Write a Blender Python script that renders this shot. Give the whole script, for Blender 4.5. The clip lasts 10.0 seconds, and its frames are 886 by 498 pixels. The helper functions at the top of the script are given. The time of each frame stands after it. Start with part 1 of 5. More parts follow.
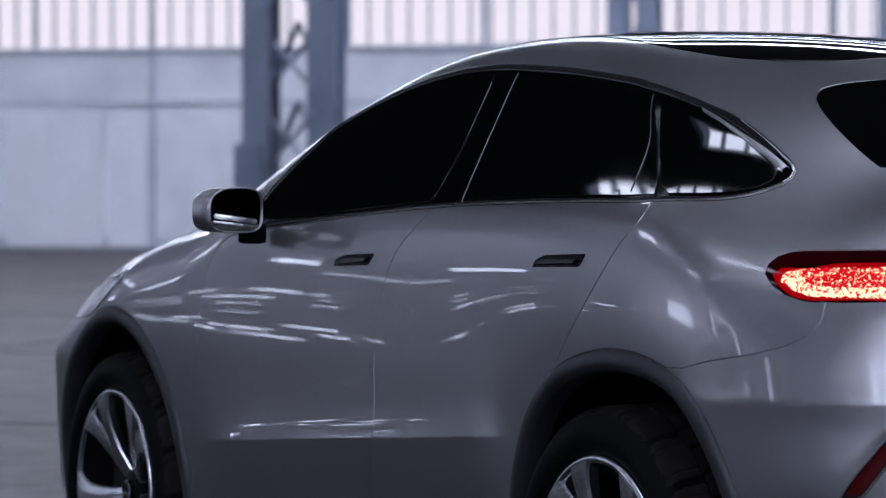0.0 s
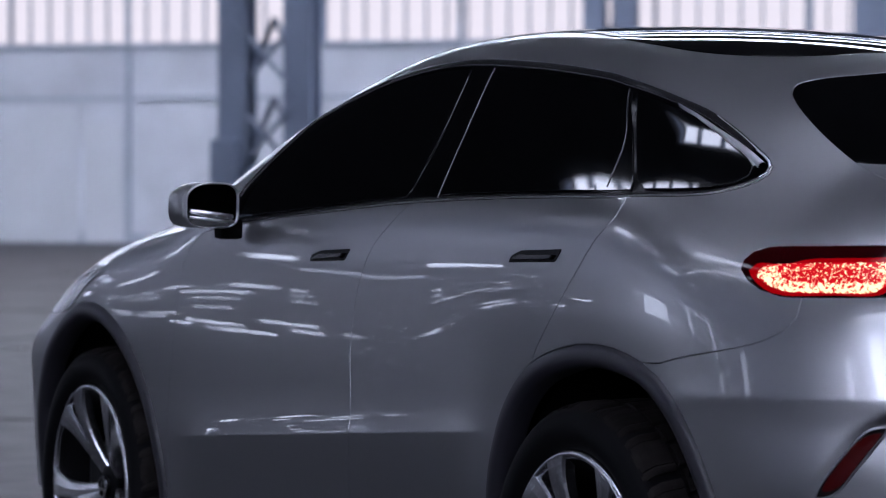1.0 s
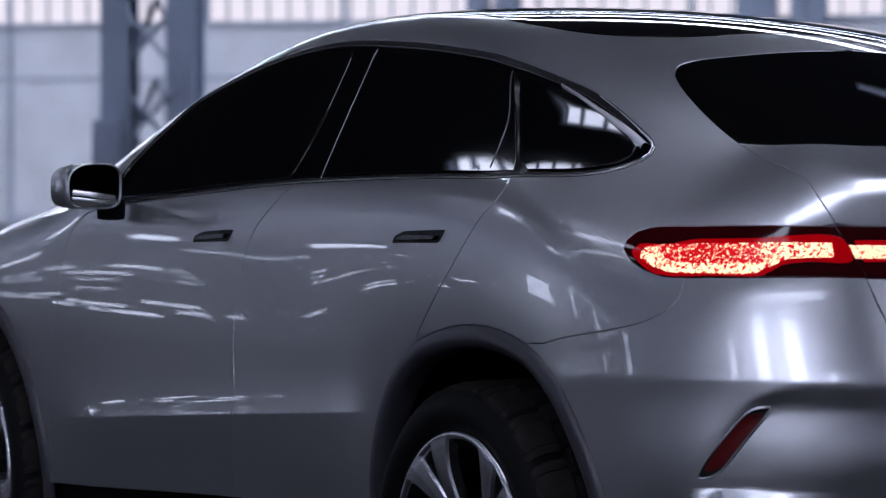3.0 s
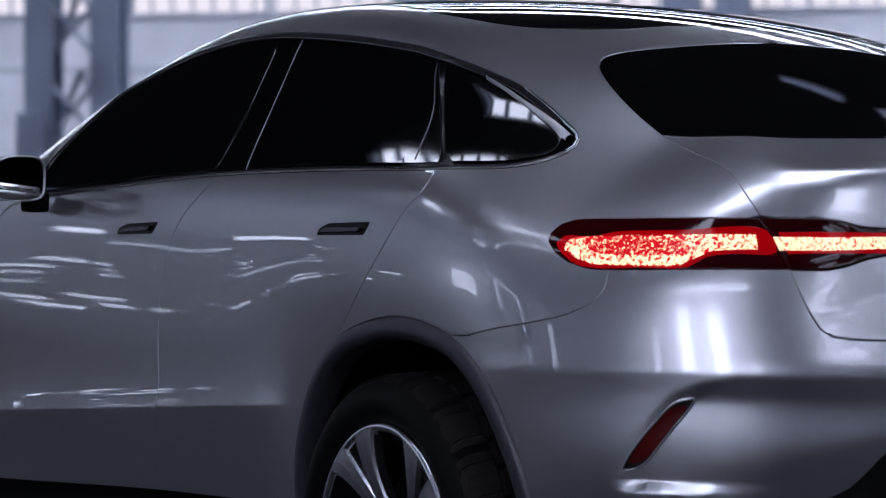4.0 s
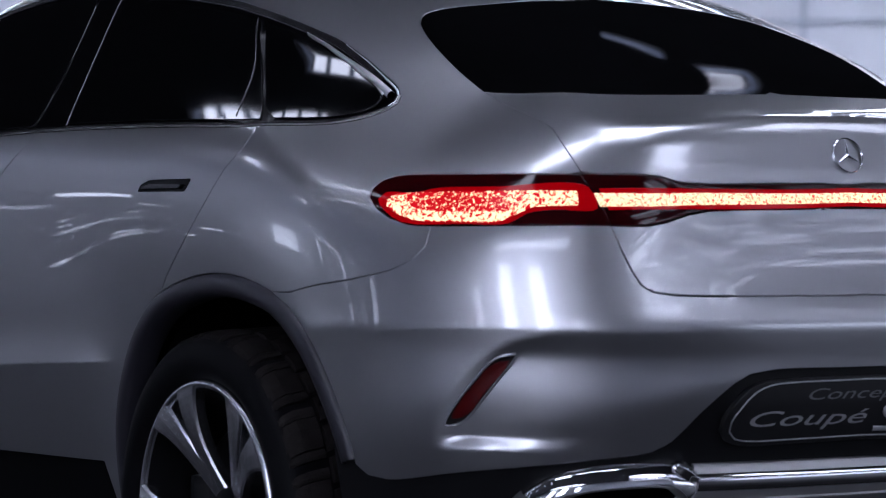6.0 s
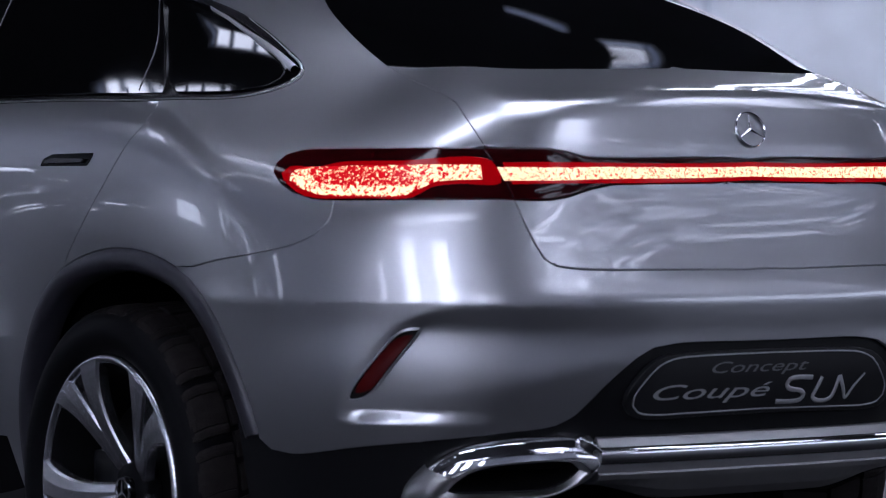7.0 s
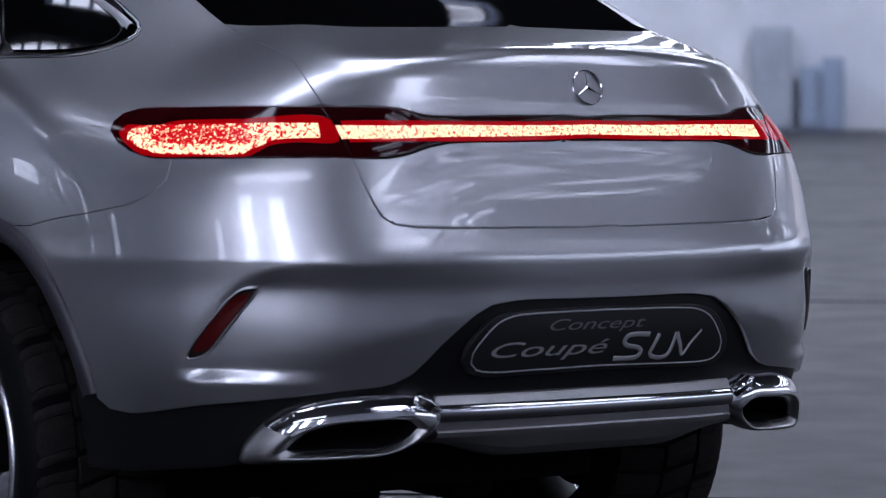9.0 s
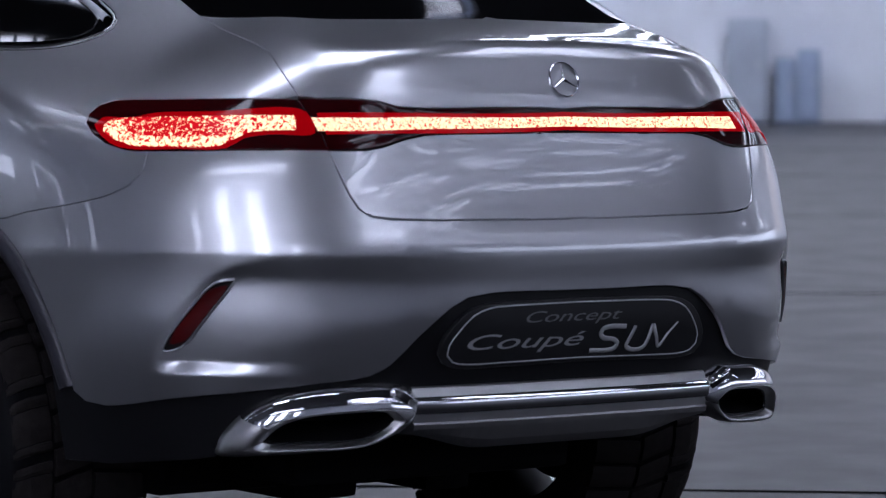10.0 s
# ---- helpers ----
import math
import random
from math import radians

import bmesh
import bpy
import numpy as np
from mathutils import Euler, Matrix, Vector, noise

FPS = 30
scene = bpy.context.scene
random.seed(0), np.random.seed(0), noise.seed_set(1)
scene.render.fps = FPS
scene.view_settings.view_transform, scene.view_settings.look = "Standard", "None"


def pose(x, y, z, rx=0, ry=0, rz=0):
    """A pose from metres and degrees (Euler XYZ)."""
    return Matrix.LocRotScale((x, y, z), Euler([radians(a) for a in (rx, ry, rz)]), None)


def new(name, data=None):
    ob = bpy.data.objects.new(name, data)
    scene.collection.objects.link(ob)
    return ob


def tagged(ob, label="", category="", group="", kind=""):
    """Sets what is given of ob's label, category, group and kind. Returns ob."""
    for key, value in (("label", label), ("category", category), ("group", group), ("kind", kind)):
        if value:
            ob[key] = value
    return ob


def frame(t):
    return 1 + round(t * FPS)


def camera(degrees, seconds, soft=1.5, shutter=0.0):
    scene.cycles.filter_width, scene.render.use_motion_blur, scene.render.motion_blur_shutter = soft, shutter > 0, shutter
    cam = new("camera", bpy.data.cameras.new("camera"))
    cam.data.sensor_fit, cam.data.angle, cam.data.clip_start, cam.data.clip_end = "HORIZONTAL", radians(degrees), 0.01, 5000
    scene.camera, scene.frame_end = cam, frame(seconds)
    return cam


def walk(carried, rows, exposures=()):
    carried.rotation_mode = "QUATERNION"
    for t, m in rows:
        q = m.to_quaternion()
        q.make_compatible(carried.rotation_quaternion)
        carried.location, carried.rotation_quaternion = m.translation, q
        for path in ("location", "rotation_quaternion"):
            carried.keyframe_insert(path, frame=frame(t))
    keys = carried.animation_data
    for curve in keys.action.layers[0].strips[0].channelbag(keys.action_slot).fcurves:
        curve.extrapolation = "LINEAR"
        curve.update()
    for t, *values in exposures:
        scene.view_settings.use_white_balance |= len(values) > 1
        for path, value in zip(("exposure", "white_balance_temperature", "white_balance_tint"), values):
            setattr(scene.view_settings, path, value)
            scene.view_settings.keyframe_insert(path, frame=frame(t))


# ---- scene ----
# ---- camera: a tripod pan with a long lens, behind the car's left rear corner ----
cam = camera(13.97, 10.0, soft=1.1)
EYE = (6.823, -4.641, 1.261)
PAN = [  # seconds, yaw, pitch, roll in degrees
    (0.0, 63.980, -0.902, -0.05), (0.5, 63.879, -0.928, -0.05), (1.0, 63.604, -0.975, -0.05), (1.5, 63.199, -1.040, -0.05),
    (2.0, 62.715, -1.140, -0.04), (2.5, 62.264, -1.222, -0.03), (4.0, 60.562, -1.405, -0.02), (4.5, 59.905, -1.517, -0.01),
    (5.0, 59.159, -1.692, -0.01), (5.5, 58.468, -1.887, 0.0), (7.0, 56.208, -2.505, 0.0), (7.5, 55.479, -2.691, 0.01),
    (8.0, 54.729, -2.886, 0.01), (8.5, 54.126, -3.029, 0.02), (9.0, 53.638, -3.168, 0.03), (9.5, 53.383, -3.251, 0.05),
    (10.0, 53.261, -3.292, 0.05)]
walk(cam, [(t, pose(*EYE, 90 + pitch, roll, yaw)) for t, yaw, pitch, roll in PAN], [(0.0, 0.0, 5880, 17.5), (10.0, 0.0, 5880, 17.5)])
cam.data.dof.use_dof = True
cam.data.dof.focus_distance = 8.2
cam.data.dof.aperture_fstop = 5.6

# ---- light: an overcast sky outside the hall's windows and its added, unseen rooflights ----
world = bpy.data.worlds.new("sky")
scene.world = world
world.use_nodes = True
sky = world.node_tree.nodes.new("ShaderNodeTexSky")
sky.sky_type = "NISHITA"
sky.sun_disc = False
sky.sun_elevation, sky.sun_rotation = radians(40), radians(200)
world.node_tree.links.new(sky.outputs[0], world.node_tree.nodes["Background"].inputs[0])
world.node_tree.nodes["Background"].inputs[1].default_value = 0.08
DAY = 8.2        # brightness of the overcast sky behind the glazing


# ---- materials ----
def material(name, base=(0.5, 0.5, 0.5), rough=0.5, metal=0.0, coat=0.0, grain=0.0, scale=8.0, bump=0.0, bump_scale=60.0, rough_var=0.0):
    """A surface with two scales of variation in colour, and fine relief."""
    m = bpy.data.materials.new(name)
    m.use_nodes = True
    nt = m.node_tree
    b = nt.nodes["Principled BSDF"]
    b.inputs["Base Color"].default_value = (*base, 1)
    b.inputs["Roughness"].default_value = rough
    b.inputs["Metallic"].default_value = metal
    b.inputs["Coat Weight"].default_value = coat
    b.inputs["Coat Roughness"].default_value = 0.015
    if grain or bump or rough_var:
        co = nt.nodes.new("ShaderNodeTexCoord")
        big = nt.nodes.new("ShaderNodeTexNoise")
        big.inputs["Scale"].default_value, big.inputs["Detail"].default_value = scale, 8
        nt.links.new(co.outputs["Object"], big.inputs["Vector"])
        if grain:
            mix = nt.nodes.new("ShaderNodeMix")
            mix.data_type = "RGBA"
            mix.inputs["A"].default_value = (*[c * (1 - grain) for c in base], 1)
            mix.inputs["B"].default_value = (*[min(1, c * (1 + grain)) for c in base], 1)
            nt.links.new(big.outputs["Fac"], mix.inputs["Factor"])
            nt.links.new(mix.outputs["Result"], b.inputs["Base Color"])
        if rough_var:
            mr = nt.nodes.new("ShaderNodeMapRange")
            mr.inputs["From Min"].default_value, mr.inputs["From Max"].default_value = 0.3, 0.7
            mr.inputs["To Min"].default_value, mr.inputs["To Max"].default_value = rough - rough_var, rough + rough_var
            nt.links.new(big.outputs["Fac"], mr.inputs["Value"])
            nt.links.new(mr.outputs["Result"], b.inputs["Roughness"])
        if bump:
            fine = nt.nodes.new("ShaderNodeTexNoise")
            fine.inputs["Scale"].default_value, fine.inputs["Detail"].default_value = bump_scale, 6
            nt.links.new(co.outputs["Object"], fine.inputs["Vector"])
            bp = nt.nodes.new("ShaderNodeBump")
            bp.inputs["Strength"].default_value, bp.inputs["Distance"].default_value = bump, 0.01
            nt.links.new(fine.outputs["Fac"], bp.inputs["Height"])
            nt.links.new(bp.outputs["Normal"], b.inputs["Normal"])
    return m


def glowing(name, colour, strength):
    m = bpy.data.materials.new(name)
    m.use_nodes = True
    b = m.node_tree.nodes["Principled BSDF"]
    b.inputs["Base Color"].default_value = (0, 0, 0, 1)
    b.inputs["Emission Color"].default_value = (*colour, 1)
    b.inputs["Emission Strength"].default_value = strength
    return m


PAINT = material("silver_paint", (0.415, 0.417, 0.435), 0.30, 0.9, 1.0, 0.03, 900.0)
GLASS = material("tinted_glass", (0.0008, 0.0008, 0.001), 0.02, 0.0, 0.0)
GLOSS_BLACK = material("gloss_black", (0.0015, 0.0015, 0.0018), 0.10)
CLADDING = material("dark_plastic", (0.0042, 0.0041, 0.0050), 0.5, 0.0, 0.0, 0.10, 20.0, 0.05, 900.0)
HANDLE = material("gloss_black_handle", (0.008, 0.008, 0.009), 0.16)
DARK = material("unlit_black", (0.003, 0.003, 0.0035), 0.8, 0.0, 0.0, 0.2, 12.0)
DARK_TRIM = material("dark_chrome", (0.07, 0.067, 0.072), 0.24, 0.9)
CHROME = material("chrome", (0.66, 0.66, 0.68), 0.07, 1.0, 0.0, 0.04, 14.0)
# arches' paler copy of CLADDING; their sheen is put into the base colour
ARCH_PLASTIC = material("arch_plastic_sheen", (0.023, 0.022, 0.029), 0.42, 0.0, 0.0, 0.1, 20.0, 0.05, 900.0)
BRIGHT = material("bright_anodised", (0.92, 0.92, 0.94), 0.32, 1.0, 0.0, 0.03, 30.0)
SATIN_TRIM = material("brushed_trim", (0.50, 0.494, 0.495), 0.36, 1.0, 0.0, 0.08, 30.0)
SATIN = material("satin_metal", (0.50, 0.494, 0.495), 0.40, 1.0, 0.0, 0.06, 30.0)
ALLOY = material("polished_alloy", (0.74, 0.74, 0.77), 0.27, 1.0, 0.0, 0.05, 40.0)
ALLOY_DARK = material("dark_alloy", (0.004, 0.004, 0.0045), 0.55, 0.0)
RUBBER = material("rubber", (0.0045, 0.0045, 0.0052), 0.55, 0.0, 0.0, 0.25, 25.0, 0.10, 300.0)
TREAD = material("scuffed_tread_rubber", (0.018, 0.0155, 0.0148), 0.75, 0.0, 0.0, 0.35, 35.0, 0.25, 260.0)
CLADDING.node_tree.nodes["Principled BSDF"].inputs["Specular IOR Level"].default_value = 0.25
GLOSS_BLACK.node_tree.nodes["Principled BSDF"].inputs["Specular IOR Level"].default_value = 0.06
for dull in (DARK, RUBBER, TREAD, ALLOY_DARK):
    dull.node_tree.nodes["Principled BSDF"].inputs["Specular IOR Level"].default_value = 0.06
LENS = material("red_lens", (0.018, 0.0003, 0.001), 0.06, 0.0, 0.0)
REFLECTOR = material("red_reflector", (0.070, 0.0015, 0.0022), 0.3, 0.0, 0.0, 0.15, 60.0, 0.2, 500.0)
REFLECTOR.node_tree.nodes["Principled BSDF"].inputs["Specular IOR Level"].default_value = 0.12
CONCRETE = material("concrete_wall", (0.54, 0.555, 0.60), 0.85, 0.0, 0.0, 0.42, 0.5, 0.3, 6.0)
STEEL = material("painted_steel", (0.17, 0.20, 0.27), 0.55, 0.0, 0.0, 0.25, 0.8, 0.1, 20.0)
PALE_STEEL = material("faded_steel", (0.34, 0.37, 0.43), 0.6, 0.0, 0.0, 0.3, 1.5, 0.1, 20.0)
BLUE_STEEL = material("blue_steel", (0.24, 0.29, 0.39), 0.6, 0.0, 0.0, 0.2, 2.0)
# unseen wall; its grey is set by how bright the flank reflects it
SIDE_WALL = material("unseen_side_wall", (0.14, 0.142, 0.157), 0.85, 0.0, 0.0, 0.3, 1.5, 0.3, 8.0)
ROOF = material("roof_boards", (0.072, 0.072, 0.080), 0.9, 0.0, 0.0, 0.3, 0.6)
DOOR = material("faded_door_paint", (0.55, 0.565, 0.60), 0.7, 0.0, 0.0, 0.18, 0.6)
# pale base stands in for the bright glints on the lamps
HEADLAMP = material("pale_glint_glass", (0.62, 0.63, 0.66), 0.16, 0.35, 1.0, 0.25, 14.0)
# each side's sky glow is set apart, to balance light on the car
SKY = glowing("overcast_sky", (0.85, 0.89, 1.0), DAY)
SKY_SOUTH = glowing("overcast_sky_south", (0.85, 0.89, 1.0), 10.0)
SKY_EAST = glowing("overcast_sky_east", (0.82, 0.88, 1.0), 3.0)
SKY_WEST = glowing("overcast_sky_west", (0.82, 0.88, 1.0), 5.5)
SKY_NORTH = glowing("overcast_sky_north", (0.87, 0.92, 1.0), 8.8)
SKY_WARM = glowing("overcast_sky_low", (1.0, 0.92, 0.92), 0.88)


def floor_material():
    """Worn concrete: cloudy tone, long faint sweeps, uneven polish."""
    m = bpy.data.materials.new("worn_concrete_floor")
    m.use_nodes = True
    nt = m.node_tree
    b = nt.nodes["Principled BSDF"]
    co = nt.nodes.new("ShaderNodeTexCoord")
    mp = nt.nodes.new("ShaderNodeMapping")
    mp.inputs["Rotation"].default_value = (0, 0, radians(-43))
    mp.inputs["Scale"].default_value = (0.05, 0.45, 1)
    nt.links.new(co.outputs["Object"], mp.inputs["Vector"])
    a = nt.nodes.new("ShaderNodeTexNoise")
    a.inputs["Scale"].default_value, a.inputs["Detail"].default_value = 1.0, 5
    nt.links.new(mp.outputs["Vector"], a.inputs["Vector"])
    c = nt.nodes.new("ShaderNodeTexNoise")
    c.inputs["Scale"].default_value, c.inputs["Detail"].default_value = 2.5, 10
    nt.links.new(co.outputs["Object"], c.inputs["Vector"])
    add = nt.nodes.new("ShaderNodeMath")
    add.operation = "MULTIPLY_ADD"
    add.inputs[1].default_value = 0.5
    nt.links.new(c.outputs["Fac"], add.inputs[0])
    nt.links.new(a.outputs["Fac"], add.inputs[2])
    r = nt.nodes.new("ShaderNodeValToRGB")
    r.color_ramp.elements[0].position, r.color_ramp.elements[0].color = 0.55, (0.004, 0.0038, 0.0044, 1)
    r.color_ramp.elements[1].position, r.color_ramp.elements[1].color = 0.95, (0.019, 0.0178, 0.020, 1)
    nt.links.new(add.outputs[0], r.inputs["Fac"])
    nt.links.new(r.outputs["Color"], b.inputs["Base Color"])
    mr = nt.nodes.new("ShaderNodeMapRange")
    mr.inputs["To Min"].default_value, mr.inputs["To Max"].default_value = 0.28, 0.5
    nt.links.new(c.outputs["Fac"], mr.inputs["Value"])
    nt.links.new(mr.outputs["Result"], b.inputs["Roughness"])
    return m


GLASS.node_tree.nodes["Principled BSDF"].inputs["Specular IOR Level"].default_value = 0.36
FLOOR = floor_material()
FLOOR.node_tree.nodes["Principled BSDF"].inputs["Specular IOR Level"].default_value = 0.065


def light_guide_material(denser):
    """Lit crystal facets: hot speckles on deep red."""
    m = bpy.data.materials.new("lit_crystal_facets")
    m.use_nodes = True
    nt = m.node_tree
    b = nt.nodes["Principled BSDF"]
    b.inputs["Base Color"].default_value = (0.25, 0.004, 0.006, 1)
    b.inputs["Roughness"].default_value = 0.12
    b.inputs["Coat Weight"].default_value = 0.0
    b.inputs["Specular IOR Level"].default_value = 0.08
    co = nt.nodes.new("ShaderNodeTexCoord")
    n = nt.nodes.new("ShaderNodeTexNoise")
    n.inputs["Scale"].default_value, n.inputs["Detail"].default_value, n.inputs["Distortion"].default_value = 135.0, 1.5, 1.2
    nt.links.new(co.outputs["Object"], n.inputs["Vector"])
    r = nt.nodes.new("ShaderNodeValToRGB")
    e = r.color_ramp.elements
    e[0].position, e[0].color = 0.575, (0.36, 0.0, 0.003, 1)
    e[1].position, e[1].color = 0.615, (1.0, 0.85, 0.46, 1)
    mid = e.new(0.590)
    mid.color = (0.56, 0.008, 0.008, 1)
    xyz = nt.nodes.new("ShaderNodeSeparateXYZ")
    nt.links.new(co.outputs["Object"], xyz.inputs[0])
    total = n.outputs["Fac"]
    for axis, a, b0, gain in denser:         # the facets crowd together towards the bar and the lower edge
        mr = nt.nodes.new("ShaderNodeMapRange")
        mr.interpolation_type = "SMOOTHSTEP"
        mr.inputs["From Min"].default_value, mr.inputs["From Max"].default_value, mr.inputs["To Max"].default_value = a, b0, gain
        nt.links.new(xyz.outputs[axis], mr.inputs["Value"])
        add = nt.nodes.new("ShaderNodeMath")
        nt.links.new(total, add.inputs[0])
        nt.links.new(mr.outputs["Result"], add.inputs[1])
        total = add.outputs[0]
    nt.links.new(total, r.inputs["Fac"])
    nt.links.new(r.outputs["Color"], b.inputs["Emission Color"])
    b.inputs["Emission Strength"].default_value = 1.5
    return m


GUIDE = light_guide_material([("Y", -0.725, -0.665, 0.13), ("Z", 1.085, 1.055, 0.05)])
GUIDE_HOT = light_guide_material([])
GUIDE_HOT.name = "lit_crystal_bar"
for el, at in zip(sorted([n for n in GUIDE_HOT.node_tree.nodes if n.type == "VALTORGB"][0].color_ramp.elements, key=lambda q: q.position), (0.40, 0.425, 0.455)):
    el.position = at
[n for n in GUIDE_HOT.node_tree.nodes if n.type == "TEX_NOISE"][0].inputs["Scale"].default_value = 210.0
GUIDE_WARM = GUIDE.copy()
GUIDE_WARM.name = "lit_crystal_edge"
for el, at in zip(sorted([n for n in GUIDE_WARM.node_tree.nodes if n.type == "VALTORGB"][0].color_ramp.elements, key=lambda q: q.position), (0.465, 0.485, 0.51)):
    el.position = at
GLOW_RED = material("glowing_red_lens", (0.1, 0.0003, 0.001), 0.08, 0.0, 0.0)
GLOW_RED.node_tree.nodes["Principled BSDF"].inputs["Emission Color"].default_value = (0.62, 0.0, 0.003, 1)
GLOW_RED.node_tree.nodes["Principled BSDF"].inputs["Emission Strength"].default_value = 0.38
for shiny, level in ((GLOW_RED, 0.10), (LENS, 0.32)):
    shiny.node_tree.nodes["Principled BSDF"].inputs["Specular IOR Level"].default_value = level
from mathutils.geometry import delaunay_2d_cdt


# ---- helpers for meshes ----
def mesh_of(name, verts, faces, mat, smooth=False, normals=None):
    me = bpy.data.meshes.new(name)
    me.from_pydata([tuple(v) for v in verts], [], [tuple(f) for f in faces])
    me.materials.append(mat)
    if smooth or normals is not None:
        me.polygons.foreach_set("use_smooth", [True] * len(me.polygons))
    if normals is not None:
        me.normals_split_custom_set_from_vertices([tuple(n) for n in normals])
    me.update()
    return me


def from_bm(name, bm, mat, smooth=False):
    bmesh.ops.recalc_face_normals(bm, faces=bm.faces[:])
    me = bpy.data.meshes.new(name)
    bm.to_mesh(me)
    bm.free()
    me.materials.append(mat)
    if smooth:
        me.polygons.foreach_set("use_smooth", [True] * len(me.polygons))
    return me


def part(name, data, parent=None, label="", m=None):
    """Links a mesh as one object, under a thing or a part."""
    ob = new(name, data)
    if m is not None:
        ob.matrix_world = m
    if parent is not None:
        ob.parent = parent
    if label:
        ob["label"] = label
    return ob


def add_box(bm, lo, hi, bevel=0.0):
    c = [(a + b) / 2 for a, b in zip(lo, hi)]
    s = [b - a for a, b in zip(lo, hi)]
    r = bmesh.ops.create_cube(bm, size=1.0, matrix=Matrix.Translation(c) @ Matrix.Diagonal((*s, 1)))
    if bevel:
        bmesh.ops.bevel(bm, geom=list({e for v in r["verts"] for e in v.link_edges}), offset=bevel, segments=2, affect="EDGES", profile=0.7)
    return r["verts"]


def add_bar(bm, a, b, w, d):
    """A square bar from a to b."""
    a, b = Vector(a), Vector(b)
    q = (b - a).to_track_quat("Z", "Y").to_matrix().to_4x4()
    bmesh.ops.create_cube(bm, size=1.0, matrix=Matrix.Translation((a + b) / 2) @ q @ Matrix.Diagonal((w, d, (b - a).length, 1)))


def boxes(name, mat, items, bevel=0.0):
    bm = bmesh.new()
    for lo, hi in items:
        add_box(bm, lo, hi, bevel)
    return from_bm(name, bm, mat)


# ---- the hall: a right along the far wall, b towards it, from under the camera ----
HALL = pose(EYE[0], EYE[1], 0, 0, 0, 47)
WEST, EAST, SOUTH, NORTH = -48.0, 46.0, -13.0, 76.0
SILL, HEAD, EAVES = 4.4, 9.2, 12.0


def setting(name, data, label, category):
    return tagged(part(name, data, None, "", HALL), label, category, "", "structure")


setting("floor", boxes("floor", FLOOR, [((WEST - 1, SOUTH - 1, -0.3), (EAST + 1, NORTH + 1, 0))]), "worn grey concrete hall floor with faint tracks", "floor")
joints = []
for k in range(-1, 9):
    joints.append(((WEST, k * 8 + 2.1, 0.0), (EAST, k * 8 + 2.114, 0.004)))
for k in range(-5, 6):
    joints.append(((k * 8 + 4.0, SOUTH, 0.0), (k * 8 + 4.014, NORTH, 0.0045)))
setting("floor_joint", boxes("floor_joint", DARK, joints), "dark filled joints in the concrete floor", "floor joint")

setting("wall_north", boxes("wall_north", CONCRETE, [((WEST, NORTH, 0), (EAST, NORTH + 0.4, SILL)), ((WEST, NORTH, HEAD), (EAST, NORTH + 0.4, EAVES))]),
        "pale plastered hall wall under a window band", "wall")


def pierced(u0, u1, v0, v1, holes):
    """Rectangles that fill u0..u1, v0..v1 but for the holes (u0, u1, v0, v1)."""
    us = sorted({u0, u1, *[h[0] for h in holes], *[h[1] for h in holes]})
    out = []
    for ua, ub in zip(us, us[1:]):
        mid, v = (ua + ub) / 2, v0
        for h in sorted([h for h in holes if h[0] < mid < h[1]], key=lambda h: h[2]):
            if h[2] > v:
                out.append((ua, ub, v, h[2]))
            v = max(v, h[3])
        if v < v1:
            out.append((ua, ub, v, v1))
    return out


# unseen openings, placed so their sky reflects as patches and dashes on the flank
WEST_OPEN = [(9.2, 14.2, 1.6, 4.8), (-2.0, -1.4, 2.2, 6.4), (3.4, 4.0, 3.0, 6.4), (-2.0, 4.0, 6.5, 7.0), (-11.0, -9.4, 2.5, 6.0), (31.0, 33.4, 6.2, 7.0), (34.5, 36.6, 7.6, 8.6), (36.0, 39.0, 4.2, 4.9)]
SLITS = [(28.05, 29, 4.79, 5.08), (26.2, 28, 4.26, 4.34), (28.1, 28.95, 3.35, 3.47), (27.65, 28.05, 3.34, 3.43), (28.98, 29.3, 3.19, 3.26), (28.5, 29.05, 2.94, 3.06), (27.5, 27.95, 3.06, 3.13), (28.62, 29, 2.54, 2.62),
         (27.4, 27.95, 2.72, 2.8), (28.6, 28.95, 1.99, 2.06), (28.45, 28.9, 1.1, 1.23), (27.3, 28.4, 1.47, 1.59), (28.9, 29.2, 0.82, 0.9), (27.95, 28.8, 0.77, 0.91), (27.15, 27.85, 1.14, 1.26), (26.6, 27, 1.24, 1.34),
         (29.3, 29.75, 0.65, 0.82), (30, 30.5, 1.37, 1.65), (19.4, 20.3, 1.96, 2.16), (22.6, 23.8, 1.96, 2.16), (24.2, 25, 0.86, 1.06), (33.4, 34.9, 2, 2.24)]
WEST_PALE_FROM = 5.3       # grey below; pale above, to brighten the wall's reflection in the haunch
west_parts = pierced(SOUTH, NORTH, 0, EAVES, WEST_OPEN + SLITS)
setting("wall_west", boxes("wall_west", SIDE_WALL, [((WEST - 0.4, u0, v0), (WEST, u1, min(v1, WEST_PALE_FROM))) for u0, u1, v0, v1 in west_parts if v0 < WEST_PALE_FROM]),
        "unseen grey side wall with small windows, toned for the flank's reflections", "wall")
setting("wall_west_upper", boxes("wall_west_upper", CONCRETE, [((WEST - 0.4, u0, max(v0, WEST_PALE_FROM)), (WEST, u1, v1)) for u0, u1, v0, v1 in west_parts if v1 > WEST_PALE_FROM]),
        "unseen upper side wall, kept pale to brighten the haunch", "wall")
